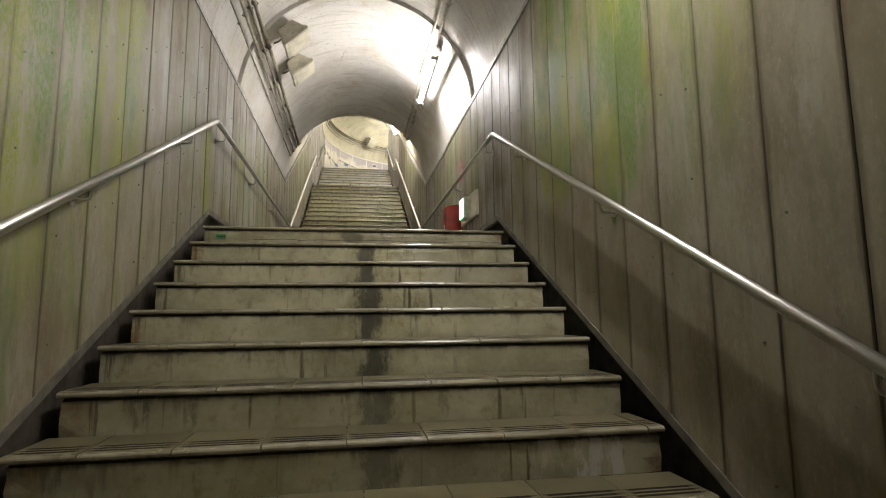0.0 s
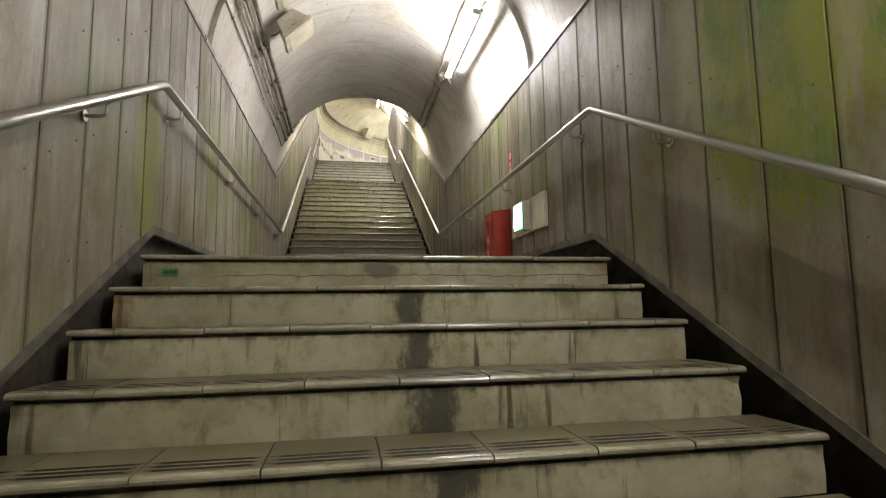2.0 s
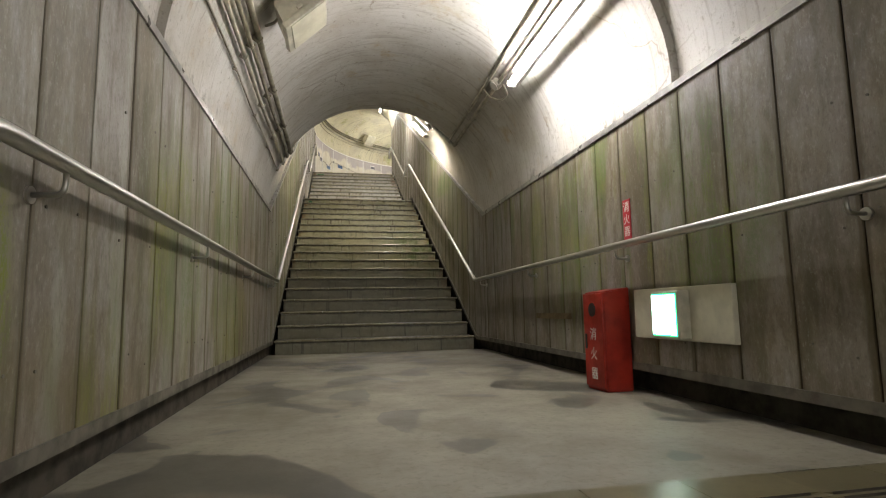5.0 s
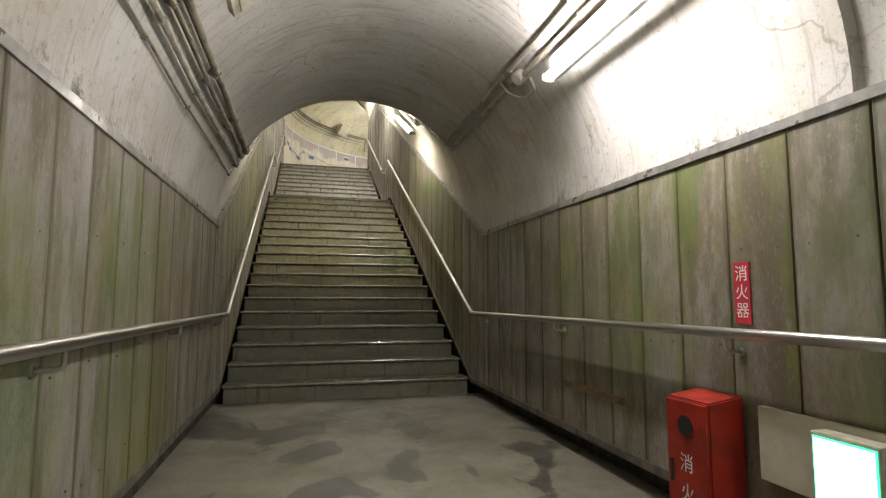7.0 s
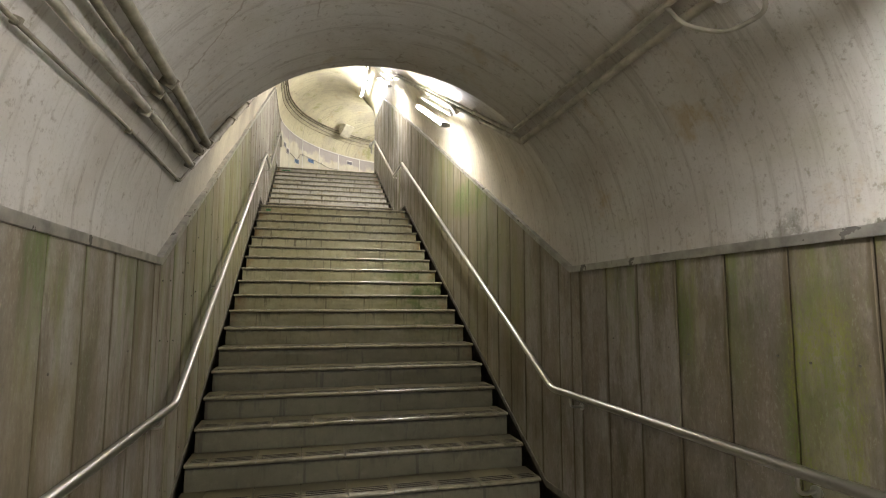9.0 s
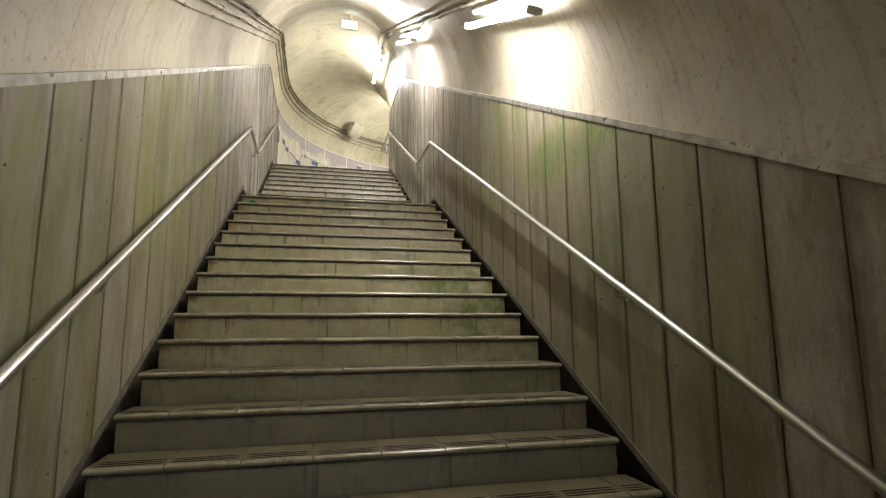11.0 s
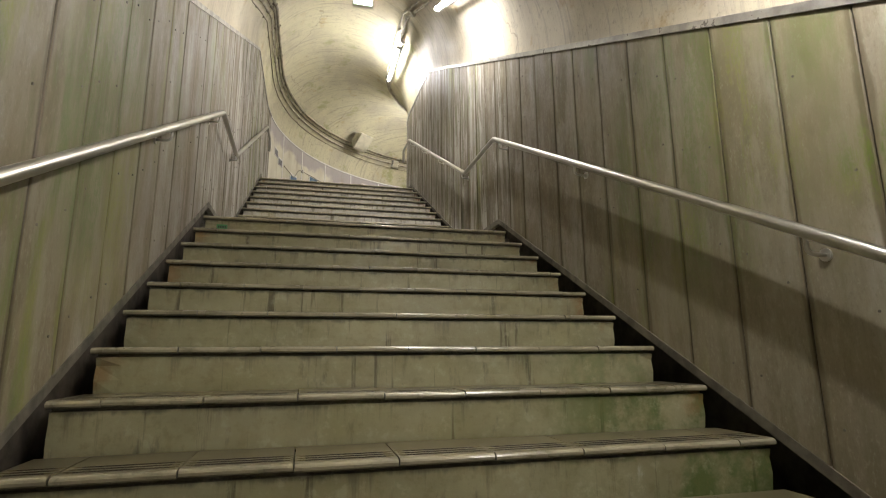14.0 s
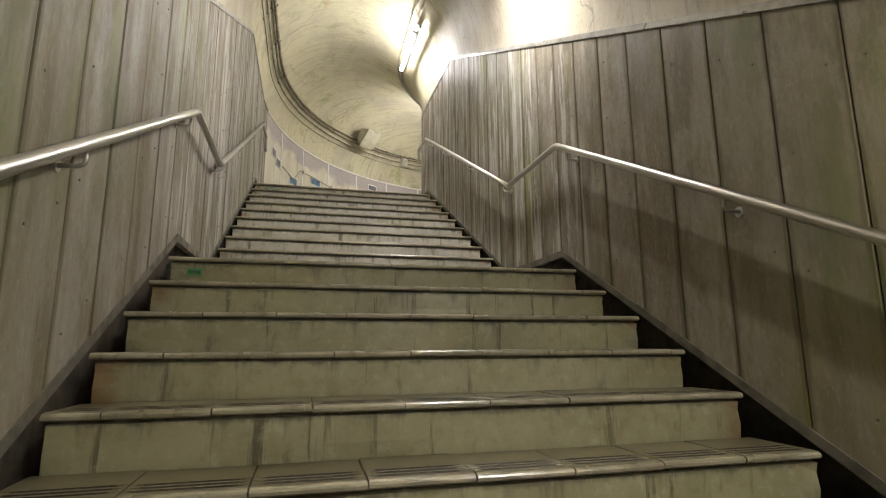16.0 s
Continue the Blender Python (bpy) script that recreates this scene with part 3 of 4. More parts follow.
def flight(name, label, nosings, go, single_from=0):
    """A flight: a cement body with sunk risers, and tiles on every tread."""
    ob = thing(name, label, "stairs", kind="structure")
    rng = random.Random(name)
    for i, (y, z) in enumerate(nosings):
        # body of the step, with a slightly uneven face
        nx = 24
        verts, faces = [], []
        for j in range(nx + 1):
            x = -HALF + 0.008 + (2 * HALF - 0.016) * j / nx
            chip = rng.uniform(0.0, 0.012) if j in (0, nx) else 0.0
            for k, h in enumerate((-0.0245, -0.033, -0.037, -0.068, -0.12, -RISE - 0.012)):
                dy = (0.034, 0.03, 0.015, 0.014, 0.014, 0.014)[k] + 0.004 * noise.noise(Vector((x * 3, y * 5, h * 14))) + chip * (k % 2)
                verts.append((x - math.copysign(chip, x), y + dy, z + h))
            verts.append((x, y + go + 0.03, z - RISE - 0.012))
            verts.append((x, y + go + 0.03, z - 0.0245))
        for j in range(nx):
            for k in range(8):
                q = (k + 1) % 8
                faces.append((j * 8 + k, j * 8 + q, (j + 1) * 8 + q, (j + 1) * 8 + k))
        faces += [tuple(range(8)), tuple(nx * 8 + k for k in range(8))]
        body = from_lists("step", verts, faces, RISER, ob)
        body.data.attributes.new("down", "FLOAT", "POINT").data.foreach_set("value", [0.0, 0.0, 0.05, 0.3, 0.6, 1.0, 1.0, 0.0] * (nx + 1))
        widths = [0.3] * 8
        first = rng.choice((0.155, 0.235, 0.3))
        widths = [first] + [0.3] * 7 + ([2 * HALF - first - 2.1] if 2 * HALF - first - 2.1 > 0.02 else [])
        if widths[-1] > 0.32:
            widths = widths[:-1] + [0.3, widths[-1] - 0.3]
        widths = [round(w, 3) for w in widths if w > 0.012]
        x = -HALF
        for w in widths:
            t = new("tread_tile", tile_mesh(w))
            t.parent = ob
            t.matrix_basis = pose(x + w / 2, y + rng.uniform(-0.0025, 0.0025), z + rng.uniform(-0.0015, 0.0015), rng.uniform(-0.25, 0.25), rng.uniform(-0.2, 0.2), 0)
            x += w
    return ob


flight("stairs", "tiled cement stairs, damp-streaked, with pale nosings", [(-k * GO1, -k * RISE) for k in range(0, 26)], GO1)
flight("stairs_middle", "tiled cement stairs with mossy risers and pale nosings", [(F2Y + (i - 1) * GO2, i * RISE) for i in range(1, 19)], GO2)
flight("stairs_upper", "short flight of grey tiled cement stairs", [(F3Y + (i - 1) * GO2, L2Z + i * RISE) for i in range(1, 11)], GO2)


# ---- walls ----
def ground_z(s):
    if s < 0.3:
        return 0.514 * s - 0.5
    if s < F2Y:
        return -0.02
    if s < 11.1:
        return (s - F2Y) * 0.528 - 0.3
    if s < F3Y:
        return L2Z - 0.02
    if s < 15.2:
        return L2Z + (s - F3Y) * 0.528 - 0.3
    return TOPZ - 0.02


def backing(name, side, depth, rough):
    """The rough wall behind the boards, seen in the gap under them."""
    ss = stations(S_START, S_END, 0.3, CAP_KINKS + (0.3, F2Y, 11.1, F3Y, 15.2))
    x0, x1 = side * depth, side * (depth + 0.25)
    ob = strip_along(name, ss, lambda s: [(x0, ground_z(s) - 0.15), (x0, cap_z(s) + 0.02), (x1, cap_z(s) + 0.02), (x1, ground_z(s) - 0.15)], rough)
    return tagged(ob, "rough dark concrete wall faced with weathered boards", "wall", kind="structure")


def board(side, s0, s1, material, parent, proud, rng):
    """One upright board with eased edges; its ends follow the slope."""
    ks = sorted({k for k in CAP_KINKS + FOOT_KINKS if s0 + 0.012 < k < s1 - 0.012})
    ss = [s0 + 0.0015, s0 + 0.0065] + ks + [s1 - 0.0065, s1 - 0.0015]
    xf, xb = WALL - proud, WALL + 0.03
    verts, faces = [], []
    for i, s in enumerate(ss):
        xe = xf + 0.004 if i in (0, len(ss) - 1) else xf
        zb, zt = foot_z(s) + 0.01, cap_z(s) - 0.006
        verts += [place(s, side * xe, zb), place(s, side * xe, zt), place(s, side * xb, zt), place(s, side * xb, zb)]
    for i in range(len(ss) - 1):
        for j in range(4):
            q = (j + 1) % 4
            faces.append((i * 4 + j, i * 4 + q, i * 4 + 4 + q, i * 4 + 4 + j))
    n = 4 * (len(ss) - 1)
    faces += [(0, 1, 2, 3), (n, n + 1, n + 2, n + 3)]
    ob = from_lists("board", verts, faces, material, parent)
    values = [(s - s0) / (s1 - s0) for s in ss for _ in range(4)]
    ob.data.attributes.new("across", "FLOAT", "POINT").data.foreach_set("value", values)
    return ob


def seams(runs, stop):
    """Joints of the boards: runs of (from, one joint, pitch)."""
    out = []
    for (lo, joint, pitch), hi in zip(runs, [r[0] for r in runs[1:]] + [stop]):
        out.append(lo)
        s = joint - pitch * math.floor((joint - lo) / pitch)
        while s < hi - 0.05:
            if s > lo + 0.05:
                out.append(s)
            s += pitch
    return out + [stop]


def wall(name, side, runs, s_stop, material, depth, rough):
    ob = backing(name, side, depth, rough)
    rng = random.Random(name)
    holes_v, holes_f = [], []
    cuts = seams(runs, s_stop)
    for s, e in zip(cuts, cuts[1:]):
        if e > -6.5:
            board(side, s, e, material, ob, rng.uniform(0.0, 0.004), rng)
            for fx in (0.22, 0.78):
                for up in (0.18, 0.62, 1.05, 1.4):
                    if rng.random() < 0.55:
                        y = s + (e - s) * fx
                        z = foot_z(y) + up + rng.uniform(-0.03, 0.03)
                        if z < cap_z(y) - 0.1:
                            b = len(holes_v)
                            c = [place(y + 0.0048 * math.cos(q * math.pi / 3), side * (WALL - 0.0055), z + 0.0048 * math.sin(q * math.pi / 3)) for q in range(6)]
                            d = [place(y + 0.0048 * math.cos(q * math.pi / 3), side * (WALL + 0.01), z + 0.0048 * math.sin(q * math.pi / 3)) for q in range(6)]
                            holes_v.extend(c + d)
                            holes_f.append(tuple(range(b, b + 6)))
                            holes_f.extend((b + q, b + (q + 1) % 6, b + 6 + (q + 1) % 6, b + 6 + q) for q in range(6))
    tagged(from_lists("screw_heads", holes_v, holes_f, STRIP, ob), kind="stuff")
    ss = stations(-6.5, s_stop, 0.3, CAP_KINKS)
    strip_along("cap_rail", ss, lambda s: [(side * (WALL - 0.012), cap_z(s) - 0.022), (side * (WALL - 0.012), cap_z(s) + 0.016), (side * (WALL + 0.05), cap_z(s) + 0.016), (side * (WALL + 0.05), cap_z(s) - 0.022)], CAPM, ob, "narrow grey metal cap rail")
    ss = stations(-6.5, s_stop, 0.3, FOOT_KINKS)
    strip_along("base_strip", ss, lambda s: [(side * (WALL - 0.008), foot_z(s) - 0.022), (side * (WALL - 0.008), foot_z(s) + 0.022), (side * (WALL + 0.03), foot_z(s) + 0.022), (side * (WALL + 0.03), foot_z(s) - 0.022)], STRIP, ob, "dark strip along the foot of the boards")
    return ob


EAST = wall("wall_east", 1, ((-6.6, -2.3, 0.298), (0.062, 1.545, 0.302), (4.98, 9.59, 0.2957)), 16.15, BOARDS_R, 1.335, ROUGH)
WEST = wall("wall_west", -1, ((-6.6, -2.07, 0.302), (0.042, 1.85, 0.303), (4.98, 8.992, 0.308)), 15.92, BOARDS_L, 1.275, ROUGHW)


def panels(side, s0, width, parent):
    s = s0
    while s < S_END - 0.05:
        e = min(s + width, S_END)
        ss = stations(s + 0.004, e - 0.004, 0.12)
        x0, x1 = side * WALL, side * (WALL + 0.03)
        strip_along("panel", ss, lambda q: [(x0, TOPZ + 0.1), (x0, cap_z(q) - 0.02), (x1, cap_z(q) - 0.02), (x1, TOPZ + 0.1)], PANEL, parent)
        if side < 0:
            strip_along("joint_cover", [e - 0.012, e + 0.012] if e < S_END - 0.02 else [e - 0.02, e], lambda q: [(x0 + 0.006, TOPZ + 0.1), (x0 + 0.006, cap_z(q) - 0.02), (x0 - 0.002, cap_z(q) - 0.02), (x0 - 0.002, TOPZ + 0.1)], WHITE, parent, "thin white joint cover")
        s = e
    ss = stations(s0, S_END, 0.12)
    strip_along("panel_cap", ss, lambda q: [(side * (WALL - 0.01), cap_z(q) - 0.018), (side * (WALL - 0.01), cap_z(q) + 0.012), (side * (WALL + 0.05), cap_z(q) + 0.012), (side * (WALL + 0.05), cap_z(q) - 0.018)], WHITE, parent, "thin white cap on the panels")
    strip_along("skirting", ss, lambda q: [(side * (WALL - 0.006), TOPZ), (side * (WALL - 0.006), TOPZ + 0.1), (side * (WALL + 0.03), TOPZ + 0.1), (side * (WALL + 0.03), TOPZ)], STRIP, parent, "dark skirting")


panels(-1, 15.92, 0.62, WEST)
panels(1, 16.15, 0.92, EAST)


def end_wall(name, s, z0):
    ob = strip_along(name, [s - 0.1, s + 0.1], lambda q: [(-1.5, z0), (1.5, z0), (1.5, cap_z(s) + 1.5), (-1.5, cap_z(s) + 1.5)], VAULT)
    tagged(ob, "plain whitewashed end wall of the passage", "wall", kind="structure")


end_wall("wall_north", S_END, TOPZ - 0.3)
end_wall("wall_south", S_START + 0.1, -6.0)


# ---- handrails ----
def handrail(side):
    ob = thing("handrail", "brushed steel handrail on small wall brackets", "handrail", group="handrails")
    x = side * 1.14
    pts = [(x, -6.4, 0.86 - 0.514 * 6.42), (x, 0.03, 0.855), (x, 5.12, 0.842), (x, 10.93, 3.877), (x, 11.835, 3.862), (x, 15.03, 5.545), (x, 15.55, 5.56), (x, 15.56, 5.34)]
    tube("rail", rounded(pts, 0.04), 0.0215, STEEL, ob, n=14)

    def rail_z(y):
        for a, b in zip(pts, pts[1:]):
            if a[1] <= y <= b[1]:
                return a[2] + (b[2] - a[2]) * (y - a[1]) / (b[1] - a[1])
    for y in (-4.6, -3.26, -1.92, -0.583, 0.32, 1.8, 3.3, 4.87, 6.6, 8.02, 9.5, 10.8, 11.95, 13.0, 14.0, 14.9):
        z = rail_z(y)
        bm = bmesh.new()
        v, f = tube_lists(rounded([(x, y, z - 0.014), (x, y, z - 0.075), (side * (WALL - 0.004), y, z - 0.075)], 0.028), 0.0075, 8)
        vs = [bm.verts.new(p) for p in v]
        for q in f:
            bm.faces.new([vs[i] for i in q])
        b = part("bracket", bm, STEEL, ob, smooth=True)
        bm = cyl(0.022, 0.008, pose(side * (WALL - 0.006), y, z - 0.075, 0, 90, 0), n=16)
        part("rose", bm, STEEL, b)
    return ob


handrail(1)
handrail(-1)


# ---- lamps ----
def on_vault(s, angle, inset=0.0):
    """Place and turn of a thing fixed to the vault: its z axis points at the middle, its y axis along the passage."""
    a = radians(angle)
    r = VR - inset
    return s, r * math.cos(a), cap_z(s) + r * math.sin(a)


def vault_frame(s0, s1, angle, inset):
    p, q = place(*on_vault(s0, angle, inset)), place(*on_vault(s1, angle, inset))
    y = (q - p).normalized()
    mid_s = (s0 + s1) / 2
    axis = (place(mid_s, 0, cap_z(mid_s)) - place(*on_vault(mid_s, angle, inset)))
    z = (axis - y * axis.dot(y)).normalized()
    x = y.cross(z)
    m = Matrix((x, y, z)).transposed().to_4x4()
    m.translation = (p + q) / 2
    return m, (q - p).length


def strip_light(s0, s1, age, angle=36.5):
    m, length = vault_frame(s0, s1, angle, 0.0)
    ob = thing("strip_light", "lit fluorescent strip light on stays below the vault", "lamp", m, "strip lights along the vault")
    h = length / 2
    a = radians(angle)

    def local(dx, dz):
        """An offset from the tube, level and upright, in the lamp's own axes."""
        return -math.sin(a) * dx + math.cos(a) * dz, 0.21 - math.cos(a) * dx - math.sin(a) * dz

    def bar(name, dx0, dx1, dz0, dz1, y0, y1, label=""):
        verts = []
        for y in (y0, y1):
            for dx, dz in ((dx0, dz0), (dx1, dz0), (dx1, dz1), (dx0, dz1)):
                u, w = local(dx, dz)
                verts.append((u, y, w))
        bm = bmesh.new()
        vs = [bm.verts.new(c) for c in verts]
        for f in ((0, 1, 2, 3), (4, 5, 6, 7), (0, 1, 5, 4), (1, 2, 6, 5), (2, 3, 7, 6), (3, 0, 4, 7)):
            bm.faces.new([vs[i] for i in f])
        bmesh.ops.recalc_face_normals(bm, faces=bm.faces)
        bmesh.ops.bevel(bm, geom=list(bm.edges), offset=0.004, segments=2, affect="EDGES")
        return part(name, bm, FIXT, ob, label)
    part("body", box(0.04, 0.085, -h - 0.03, h + 0.03, 0.075, 0.115, 0.006), FIXT, ob)
    bar("trough", 0.03, 0.068, -0.014, 0.02, -h - 0.03, h + 0.03, "pale channel beside the tube")
    for e in (-1, 1):
        y = e * (h + 0.005)
        bar("lamp_holder", -0.022, 0.05, -0.022, 0.026, y - 0.014, y + 0.014)
        part("stay", box(0.05, 0.075, y * 0.8 - 0.012, y * 0.8 + 0.012, 0.0, 0.08, 0.003), FIXT, ob)
    part("tube", cyl(0.019, length - 0.03, pose(0, 0, 0.21, 90, 0, 0), n=16), TUBES[age], ob, "glowing white tube", smooth=True)
    return ob


for lo, hi, age in ((1.45, 2.72, "good"), (6.75, 8.0, "good"), (10.55, 11.75, "fresh"), (14.4, 15.45, "bright"), (18.05, 19.25, "fresh"), (-3.3, -2.1, "dim")):
    strip_light(lo, hi, age)


def junction_box(s, angle):
    m, _ = vault_frame(s - 0.05, s + 0.05, angle, 0.02)
    ob = thing("junction_box", "round painted conduit junction box on the vault", "junction box", m, "junction boxes")
    part("body", cyl(0.05, 0.05, pose(0, 0, 0.025), n=20), PIPE, ob)
    part("lid", cyl(0.044, 0.008, pose(0, 0, 0.054), n=20), FIXT, ob, "pale round lid")


for s in (3.2, 6.5, 13.35):
    junction_box(s, 43.5)


def conduit(name, label, angle, inset, r, material, s0, s1, wander=0.0, clips=True):
    ss = stations(s0, s1, 0.25, CAP_KINKS)
    pts = []
    for s in ss:
        w = angle + wander * noise.noise(Vector((s * 0.8, angle, 0.0)))
        pts.append(place(*on_vault(s, w, inset)))
    ob = thing(name, label, "conduit", group="conduits along the vault")
    tube("pipe", pts, r, material, ob, n=8)
    if clips:
        s = s0 + 0.4
        while s < s1:
            m, _ = vault_frame(s - 0.02, s + 0.02, angle, 0.0)
            m.translation = place(*on_vault(s, angle, 0.004))
            w = r + 0.005
            part("clip", box(-w, w, -0.006, 0.006, -0.004, inset + r + 0.002 - 0.004, 0.002, 1), material, ob).matrix_basis = m
            s += 0.85


conduit("conduit", "painted steel conduit clipped along the vault", 47.2, 0.03, 0.014, PIPE, -6.5, 21.0, 0.8)
conduit("conduit", "thick painted conduit clipped along the vault", 43.2, 0.034, 0.019, PIPE, -6.5, 21.0, 0.5)
conduit("cable", "thin grey cable clipped along the vault", 158.8, 0.016, 0.007, CABLE, -6.5, 21.0, 1.0)
conduit("conduit", "grimy painted conduit clipped along the vault", 154.0, 0.034, 0.016, PIPE, -6.5, 21.0, 0.8)
conduit("conduit", "grimy dark conduit clipped along the vault", 149.8, 0.034, 0.015, CABLE, -6.5, 21.0, 0.9)
conduit("conduit", "thick dark cable run clipped along the vault", 146.8, 0.04, 0.021, CABLE, -6.5, 21.0, 1.2)


# ---- loudspeakers ----
def loudspeaker(s, angle, inset=0.0, size=1.0):
    m, _ = vault_frame(s - 0.14, s + 0.14, angle, inset)
    m = m @ Matrix.Diagonal((size, size, size, 1))
    ob = thing("loudspeaker", "beige tapered loudspeaker box fixed to the vault", "loudspeaker", m, "loudspeakers")
    w, h, d0, d1 = 0.145, 0.14, 0.045, 0.215
    bm = bmesh.new()
    corners = [(-w * 0.6, -h * 0.8, d0), (w * 0.6, -h * 0.8, d0), (w * 0.6, h * 0.8, d0), (-w * 0.6, h * 0.8, d0), (-w, -h, d1), (w, -h, d1), (w, h, d1), (-w, h, d1)]
    vs = [bm.verts.new(c) for c in corners]
    for f in ((0, 1, 2, 3), (4, 5, 6, 7), (0, 1, 5, 4), (1, 2, 6, 5), (2, 3, 7, 6), (3, 0, 4, 7)):
        bm.faces.new([vs[i] for i in f])
    bmesh.ops.recalc_face_normals(bm, faces=bm.faces)
    bmesh.ops.bevel(bm, geom=list(bm.edges), offset=0.007, segments=2, affect="EDGES")
    part("body", bm, BEIGE, ob)
    part("front_rim", box(-w - 0.004, w + 0.004, -h - 0.004, h + 0.004, d1 - 0.03, d1 + 0.006, 0.004), BEIGE, ob)
    part("grille", box(-w + 0.012, w - 0.03, -h + 0.008, h - 0.008, d1 + 0.0062, d1 + 0.012, 0.003), IVORY, ob, "pale front grille")
    part("mount", box(-0.04, 0.04, -0.04, 0.04, -0.01, d0 + 0.003, 0.004), CABLE, ob)
    part("clasp", box(-0.015, 0.02, -h - 0.008, -h + 0.012, d1 - 0.055, d1 - 0.04, 0.002), IVORY, ob)
    a = [(0.09, 0.0, 0.03), (0.06, 0.02, 0.06), (0.03, 0.0, 0.05)]
    tube("lead", rounded([(0.16, 0.09, 0.03), (0.11, 0.04, 0.075), (0.03, 0.0, 0.055)], 0.04), 0.009, CABLE, ob)


loudspeaker(2.3, 133.5, 0.0, 1.12)
loudspeaker(1.53, 133.5, 0.0, 1.12)
loudspeaker(18.3, 138, 0.02, 1.35)

# ---- extinguisher cabinet, its sign, and the exit light ----
KANJI = ("\u6d88", "\u706b", "\u5668")


def letters(text, size, m, material, parent, name="lettering"):
    cu = bpy.data.curves.new(name, "FONT")
    cu.body, cu.size, cu.align_x, cu.align_y, cu.extrude = text, size, "CENTER", "CENTER", 0.0006
    tmp = new(name, cu)
    me = bpy.data.meshes.new_from_object(tmp.evaluated_get(bpy.context.evaluated_depsgraph_get()))
    bpy.data.objects.remove(tmp)
    me.materials.clear()
    me.materials.append(material)
    ob = new(name, me)
    ob.parent = parent
    ob.matrix_basis = m
    return ob


def facing_west(x, y, z):
    """Pose of flat lettering read by someone who looks east."""
    return Matrix.Translation((x, y, z)) @ Matrix(((0, 0, -1, 0), (-1, 0, 0, 0), (0, 1, 0, 0), (0, 0, 0, 1)))


def cabinet():
    ob = thing("extinguisher_cabinet", "red steel fire extinguisher cabinet standing on the landing", "extinguisher cabinet", pose(1.12, 1.905, 0.0, 0, 0, 2))
    bm = bmesh.new()
    hx, hy, h = 0.085, 0.115, 0.605
    low = [(-hx, -hy, 0.0), (hx, -hy, 0.0), (hx, hy, 0.0), (-hx, hy, 0.0)]
    top = [(-hx, -hy, h - 0.025), (hx, -hy, h), (hx, hy, h), (-hx, hy, h - 0.025)]
    vs = [bm.verts.new(c) for c in low + top]
    for f in ((0, 1, 2, 3), (4, 5, 6, 7), (0, 1, 5, 4), (1, 2, 6, 5), (2, 3, 7, 6), (3, 0, 4, 7)):
        bm.faces.new([vs[i] for i in f])
    bmesh.ops.recalc_face_normals(bm, faces=bm.faces)
    bmesh.ops.bevel(bm, geom=list(bm.edges), offset=0.006, segments=2, affect="EDGES")
    part("body", bm, RED, ob)
    door = part("door", box(-hx - 0.012, -hx - 0.001, -hy + 0.004, hy - 0.004, 0.02, h - 0.034, 0.004), RED, ob)
    part("porthole", cyl(0.042, 0.006, pose(-hx - 0.0125, 0.0, 0.475, 0, 90, 0), n=24), DARK, door, "dark round porthole")
    part("porthole_rim", cyl(0.049, 0.004, pose(-hx - 0.0115, 0.0, 0.475, 0, 90, 0), n=24), RED, door)
    part("latch", box(-hx - 0.018, -hx - 0.012, 0.075, 0.092, 0.24, 0.33, 0.002), DARK, door, "black latch slot")
    for c, z in zip(KANJI, (0.325, 0.21, 0.095)):
        letters(c, 0.076, facing_west(-hx - 0.0135, 0.0, z), WHITE, door)
    part("plinth", box(-hx + 0.01, hx - 0.01, -hy + 0.01, hy - 0.01, 0.0, 0.02), DARK, ob)


def wall_sign():
    ob = thing("extinguisher_sign", "upright red sign with white characters on the boards", "sign", pose(WALL - 0.0055, 1.78, 1.008))
    part("plate", box(-0.0025, 0.0025, -0.04, 0.04, -0.123, 0.123, 0.001, 1), REDSIGN, ob)
    for c, z in zip(KANJI, (0.073, 0.0, -0.073)):
        letters(c, 0.066, facing_west(-0.003, 0.0, z), WHITE, ob)


def exit_light():
    ob = thing("exit_light", "lit green and white exit light on an ivory backing plate", "exit light", pose(WALL - 0.004, 1.2085, 0.452))
    part("backing_plate", box(-0.03, 0.0, -0.28, 0.5, -0.135, 0.132, 0.004), IVORY, ob)
    housing = part("housing", box(-0.1, -0.0305, 0.0, 0.225, -0.125, 0.112, 0.008), BEIGE, ob)
    part("green_border", box(-0.103, -0.1005, 0.012, 0.213, -0.11, 0.098), EXITG, housing, "glowing green edge")
    part("panel", box(-0.106, -0.1032, 0.018, 0.207, -0.104, 0.092), EXITW, housing, "glowing pale panel")


cabinet()
wall_sign()
exit_light()


def hanging_exit():
    s = 13.82
    ob = thing("ceiling_exit_sign", "lit pale green exit sign fixed under the vault", "exit sign", pose(0.2, s, cap_z(s) + 0.98))
    part("housing", box(-0.15, 0.15, -0.03, 0.03, -0.09, 0.09, 0.006), IVORY, ob)
    part("panel", box(-0.135, 0.135, -0.034, -0.0305, -0.075, 0.075), EXITW, ob, "glowing pale panel")
    part("stem", cyl(0.012, 0.14, pose(0, 0, 0.155), n=10), IVORY, ob)


hanging_exit()


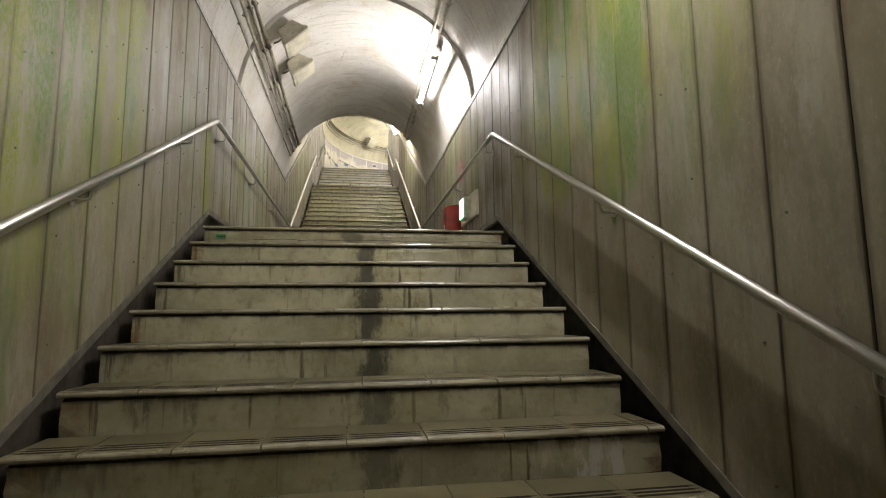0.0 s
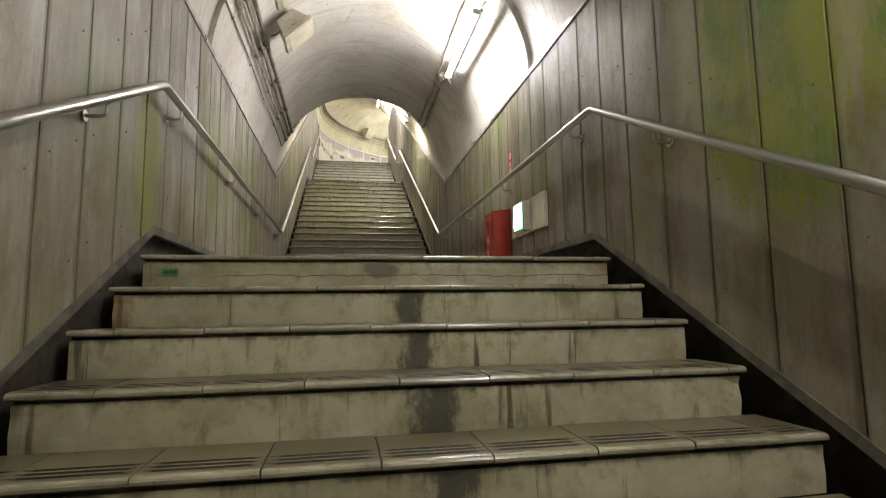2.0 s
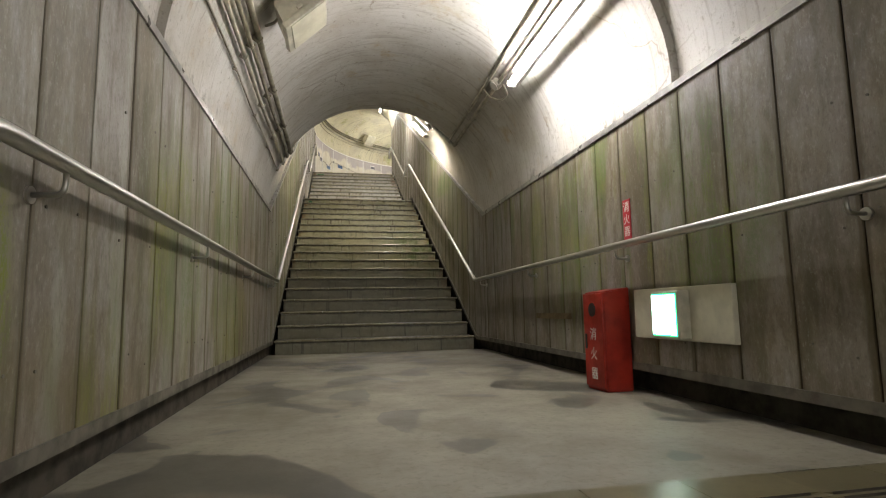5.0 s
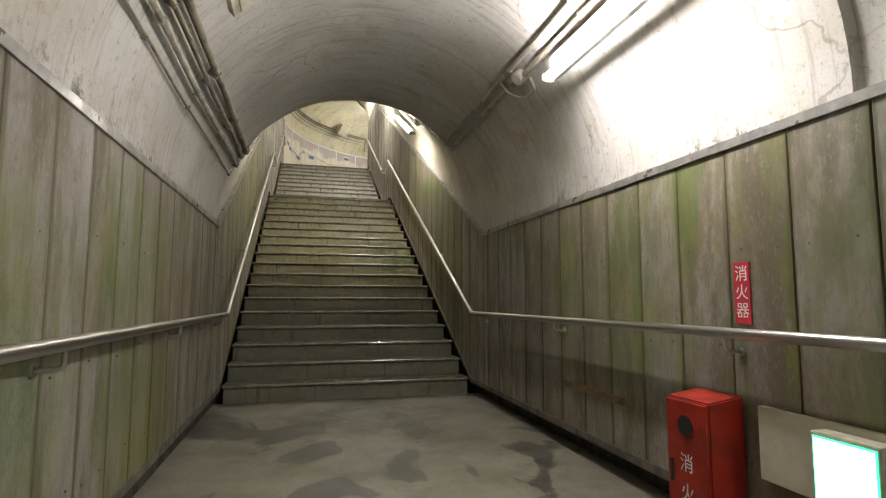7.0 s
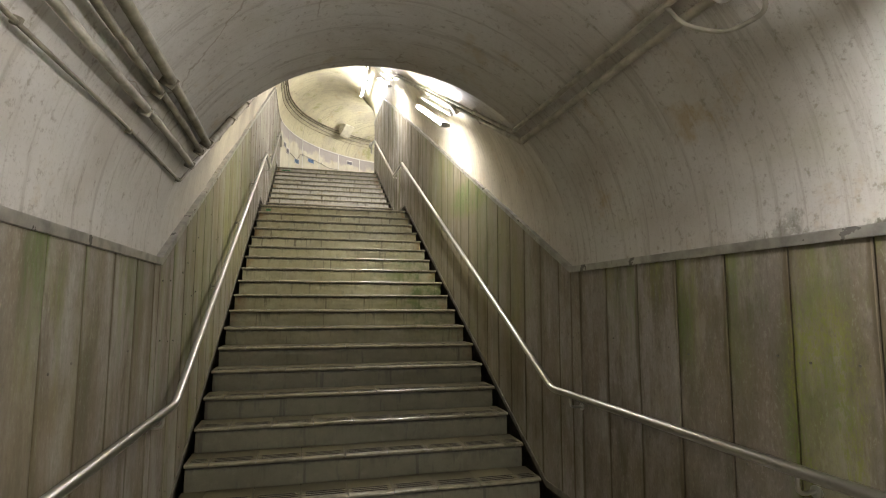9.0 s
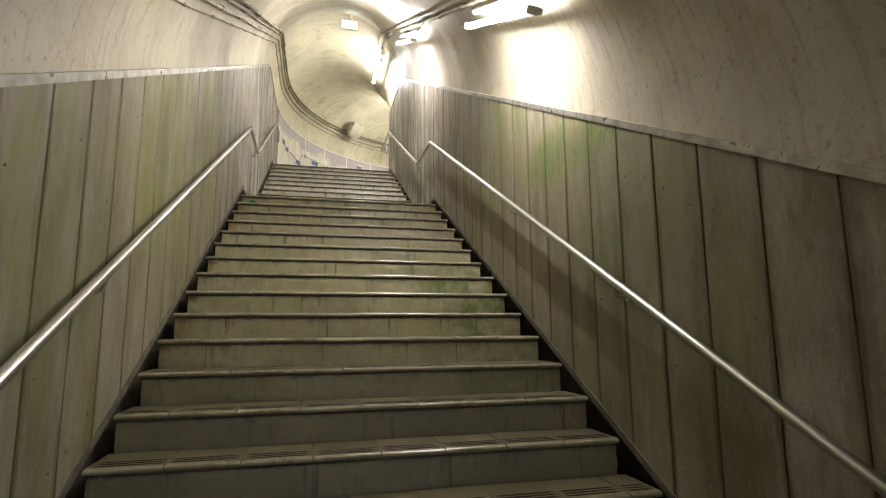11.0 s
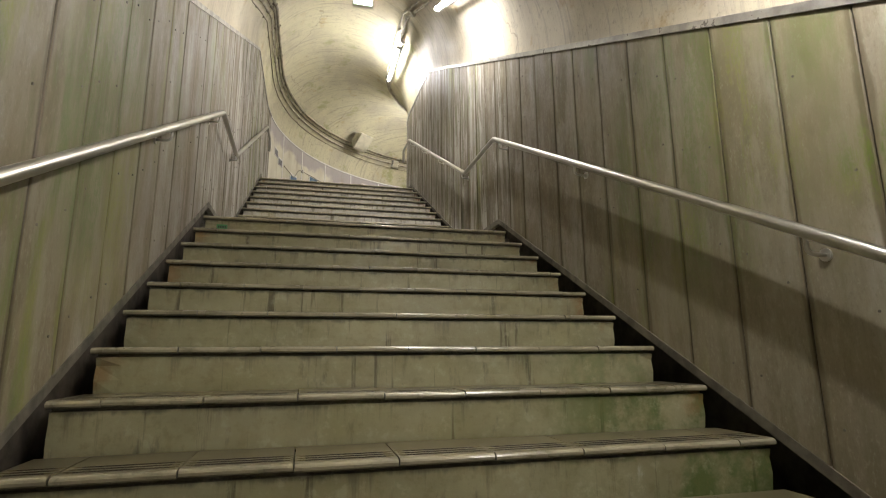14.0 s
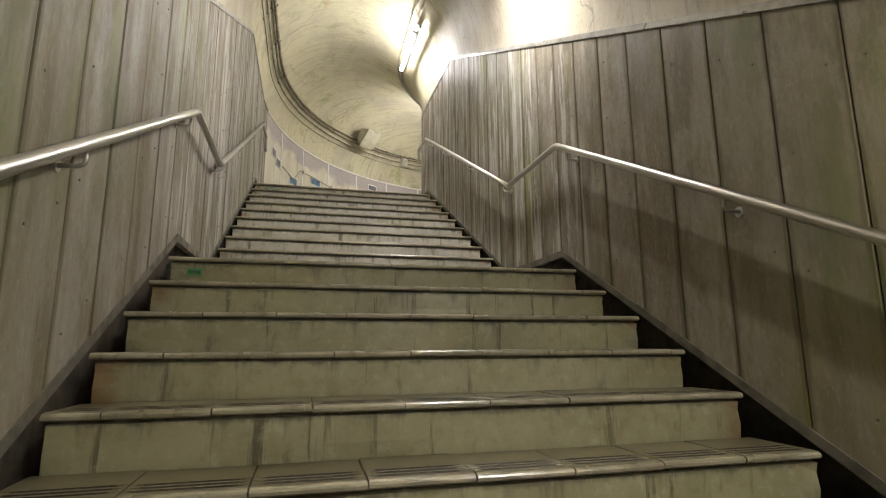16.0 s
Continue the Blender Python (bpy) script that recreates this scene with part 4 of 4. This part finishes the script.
# ---- small things ----
def tape(x, y, z, w=0.075, h=0.035):
    ob = from_lists("tape_label", [(x - w / 2, y, z - h / 2), (x + w / 2, y, z - h / 2), (x + w / 2, y, z + h / 2), (x - w / 2, y, z + h / 2),
                                   (x - w / 2, y - 0.0015, z - h / 2), (x + w / 2, y - 0.0015, z - h / 2), (x + w / 2, y - 0.0015, z + h / 2), (x - w / 2, y - 0.0015, z + h / 2)],
                    [(0, 1, 2, 3), (4, 5, 6, 7), (0, 1, 5, 4), (1, 2, 6, 5), (2, 3, 7, 6), (3, 0, 4, 7)], GREENTAPE)
    tagged(ob, "small green tape label stuck on the top riser", "label", group="tape labels")
    rng = random.Random(3)
    bm = bmesh.new()
    for i in range(5):
        u = x - w * 0.36 + w * 0.16 * i
        box(u, u + w * 0.1, y - 0.0025, y - 0.0016, z - h * 0.2 - rng.uniform(0, 0.004), z + h * 0.2, bm=bm)
    part("writing", bm, DARK, ob, "dark illegible writing")


tape(-1.07, 0.008, -0.083)
tape(-1.07, F2Y + 17 * GO2 + 0.008, L2Z - 0.083)
tape(-0.98, F3Y + 9 * GO2 + 0.008, TOPZ - 0.083, 0.2, 0.03)


def poster(s, z, w, h, material, label):
    ob = thing("poster", label, "poster", None, "posters in the top passage")
    ss = [s - w / 2, s, s + w / 2]
    x = -WALL
    strip_along("frame", ss, lambda q: [(x + 0.012, z - h / 2), (x + 0.012, z + h / 2), (x + 0.001, z + h / 2), (x + 0.001, z - h / 2)], WHITE, ob)
    si = [s - w * 0.42, s, s + w * 0.42]
    strip_along("print", si, lambda q: [(x + 0.015, z - h * 0.42), (x + 0.015, z + h * 0.3), (x + 0.0125, z + h * 0.3), (x + 0.0125, z - h * 0.42)], material, ob)


POSTERS = ((16.91, 5.49, 0.22, 0.17, 1), (17.48, 5.70, 0.24, 0.15, 1), (18.73, 6.02, 0.17, 0.13, 0), (16.26, 5.70, 0.15, 0.16, 0), (16.43, 5.60, 0.15, 0.16, 0))
for s, z, w, h, kind in POSTERS:
    poster(s, z, w, h, BLUEPRINT if kind else GREYPRINT, "blue and white poster on the curved panels" if kind else "dark grey printed notice on the curved panels")


def tape_residue():
    x = WALL - 0.006
    ob = part("tape_residue", box(x - 0.0015, x + 0.0015, 2.62, 3.33, 0.405, 0.45, 0.0005, 1), plain("brown_residue", (0.24, 0.17, 0.09), 0.6, 0.0, 0.5))
    tagged(ob, "brown strip of old tape stuck on the boards", "tape")


tape_residue()


def flex_loop():
    """The slack lead that leaves the junction box by the first lamp."""
    ob = thing("flex_lead", "slack pale flexible lead looping from a junction box", "cable")
    pts = [place(*on_vault(3.45, 47.2, 0.03)), place(*on_vault(3.40, 42.5, 0.075)), place(*on_vault(3.28, 37.0, 0.075)), place(*on_vault(3.12, 36.5, 0.06)), place(*on_vault(3.10, 41.0, 0.05))]
    tube("lead", rounded(pts, 0.08, 8), 0.0085, PIPE, ob)


flex_loop()


def wall_pipe():
    """The thin pipe with a valve on the curved panels."""
    ob = thing("water_pipe", "thin pipe with a small valve along the curved panels", "pipe")
    pts = [place(s, -WALL + 0.03, z) for s, z in ((16.55, 5.58), (16.9, 5.50), (17.05, 5.74), (17.4, 5.76), (17.8, 5.72), (18.1, 5.66), (18.4, 5.7))]
    tube("pipe", rounded(pts, 0.06), 0.009, PIPE, ob)
    part("valve", cyl(0.022, 0.06, Matrix.Translation(place(17.15, -WALL + 0.03, 5.75)), n=12), STEEL, ob)
    part("tap", cyl(0.012, 0.1, Matrix.Translation(place(17.82, -WALL + 0.045, 5.73)) @ pose(0, 0, 0, 70, 0, 40), n=10), WHITE, ob)


wall_pipe()


def wall_box():
    ob = thing("wall_box", "small grey box fixed at the conduits on the vault", "junction box", vault_frame(19.2, 19.4, 155, 0.0)[0])
    part("body", box(-0.12, 0.06, -0.08, 0.08, 0.0, 0.09, 0.006), FIXT, ob)
    part("cover", box(-0.11, 0.05, -0.07, 0.07, 0.0905, 0.097, 0.003), BEIGE, ob)


wall_box()
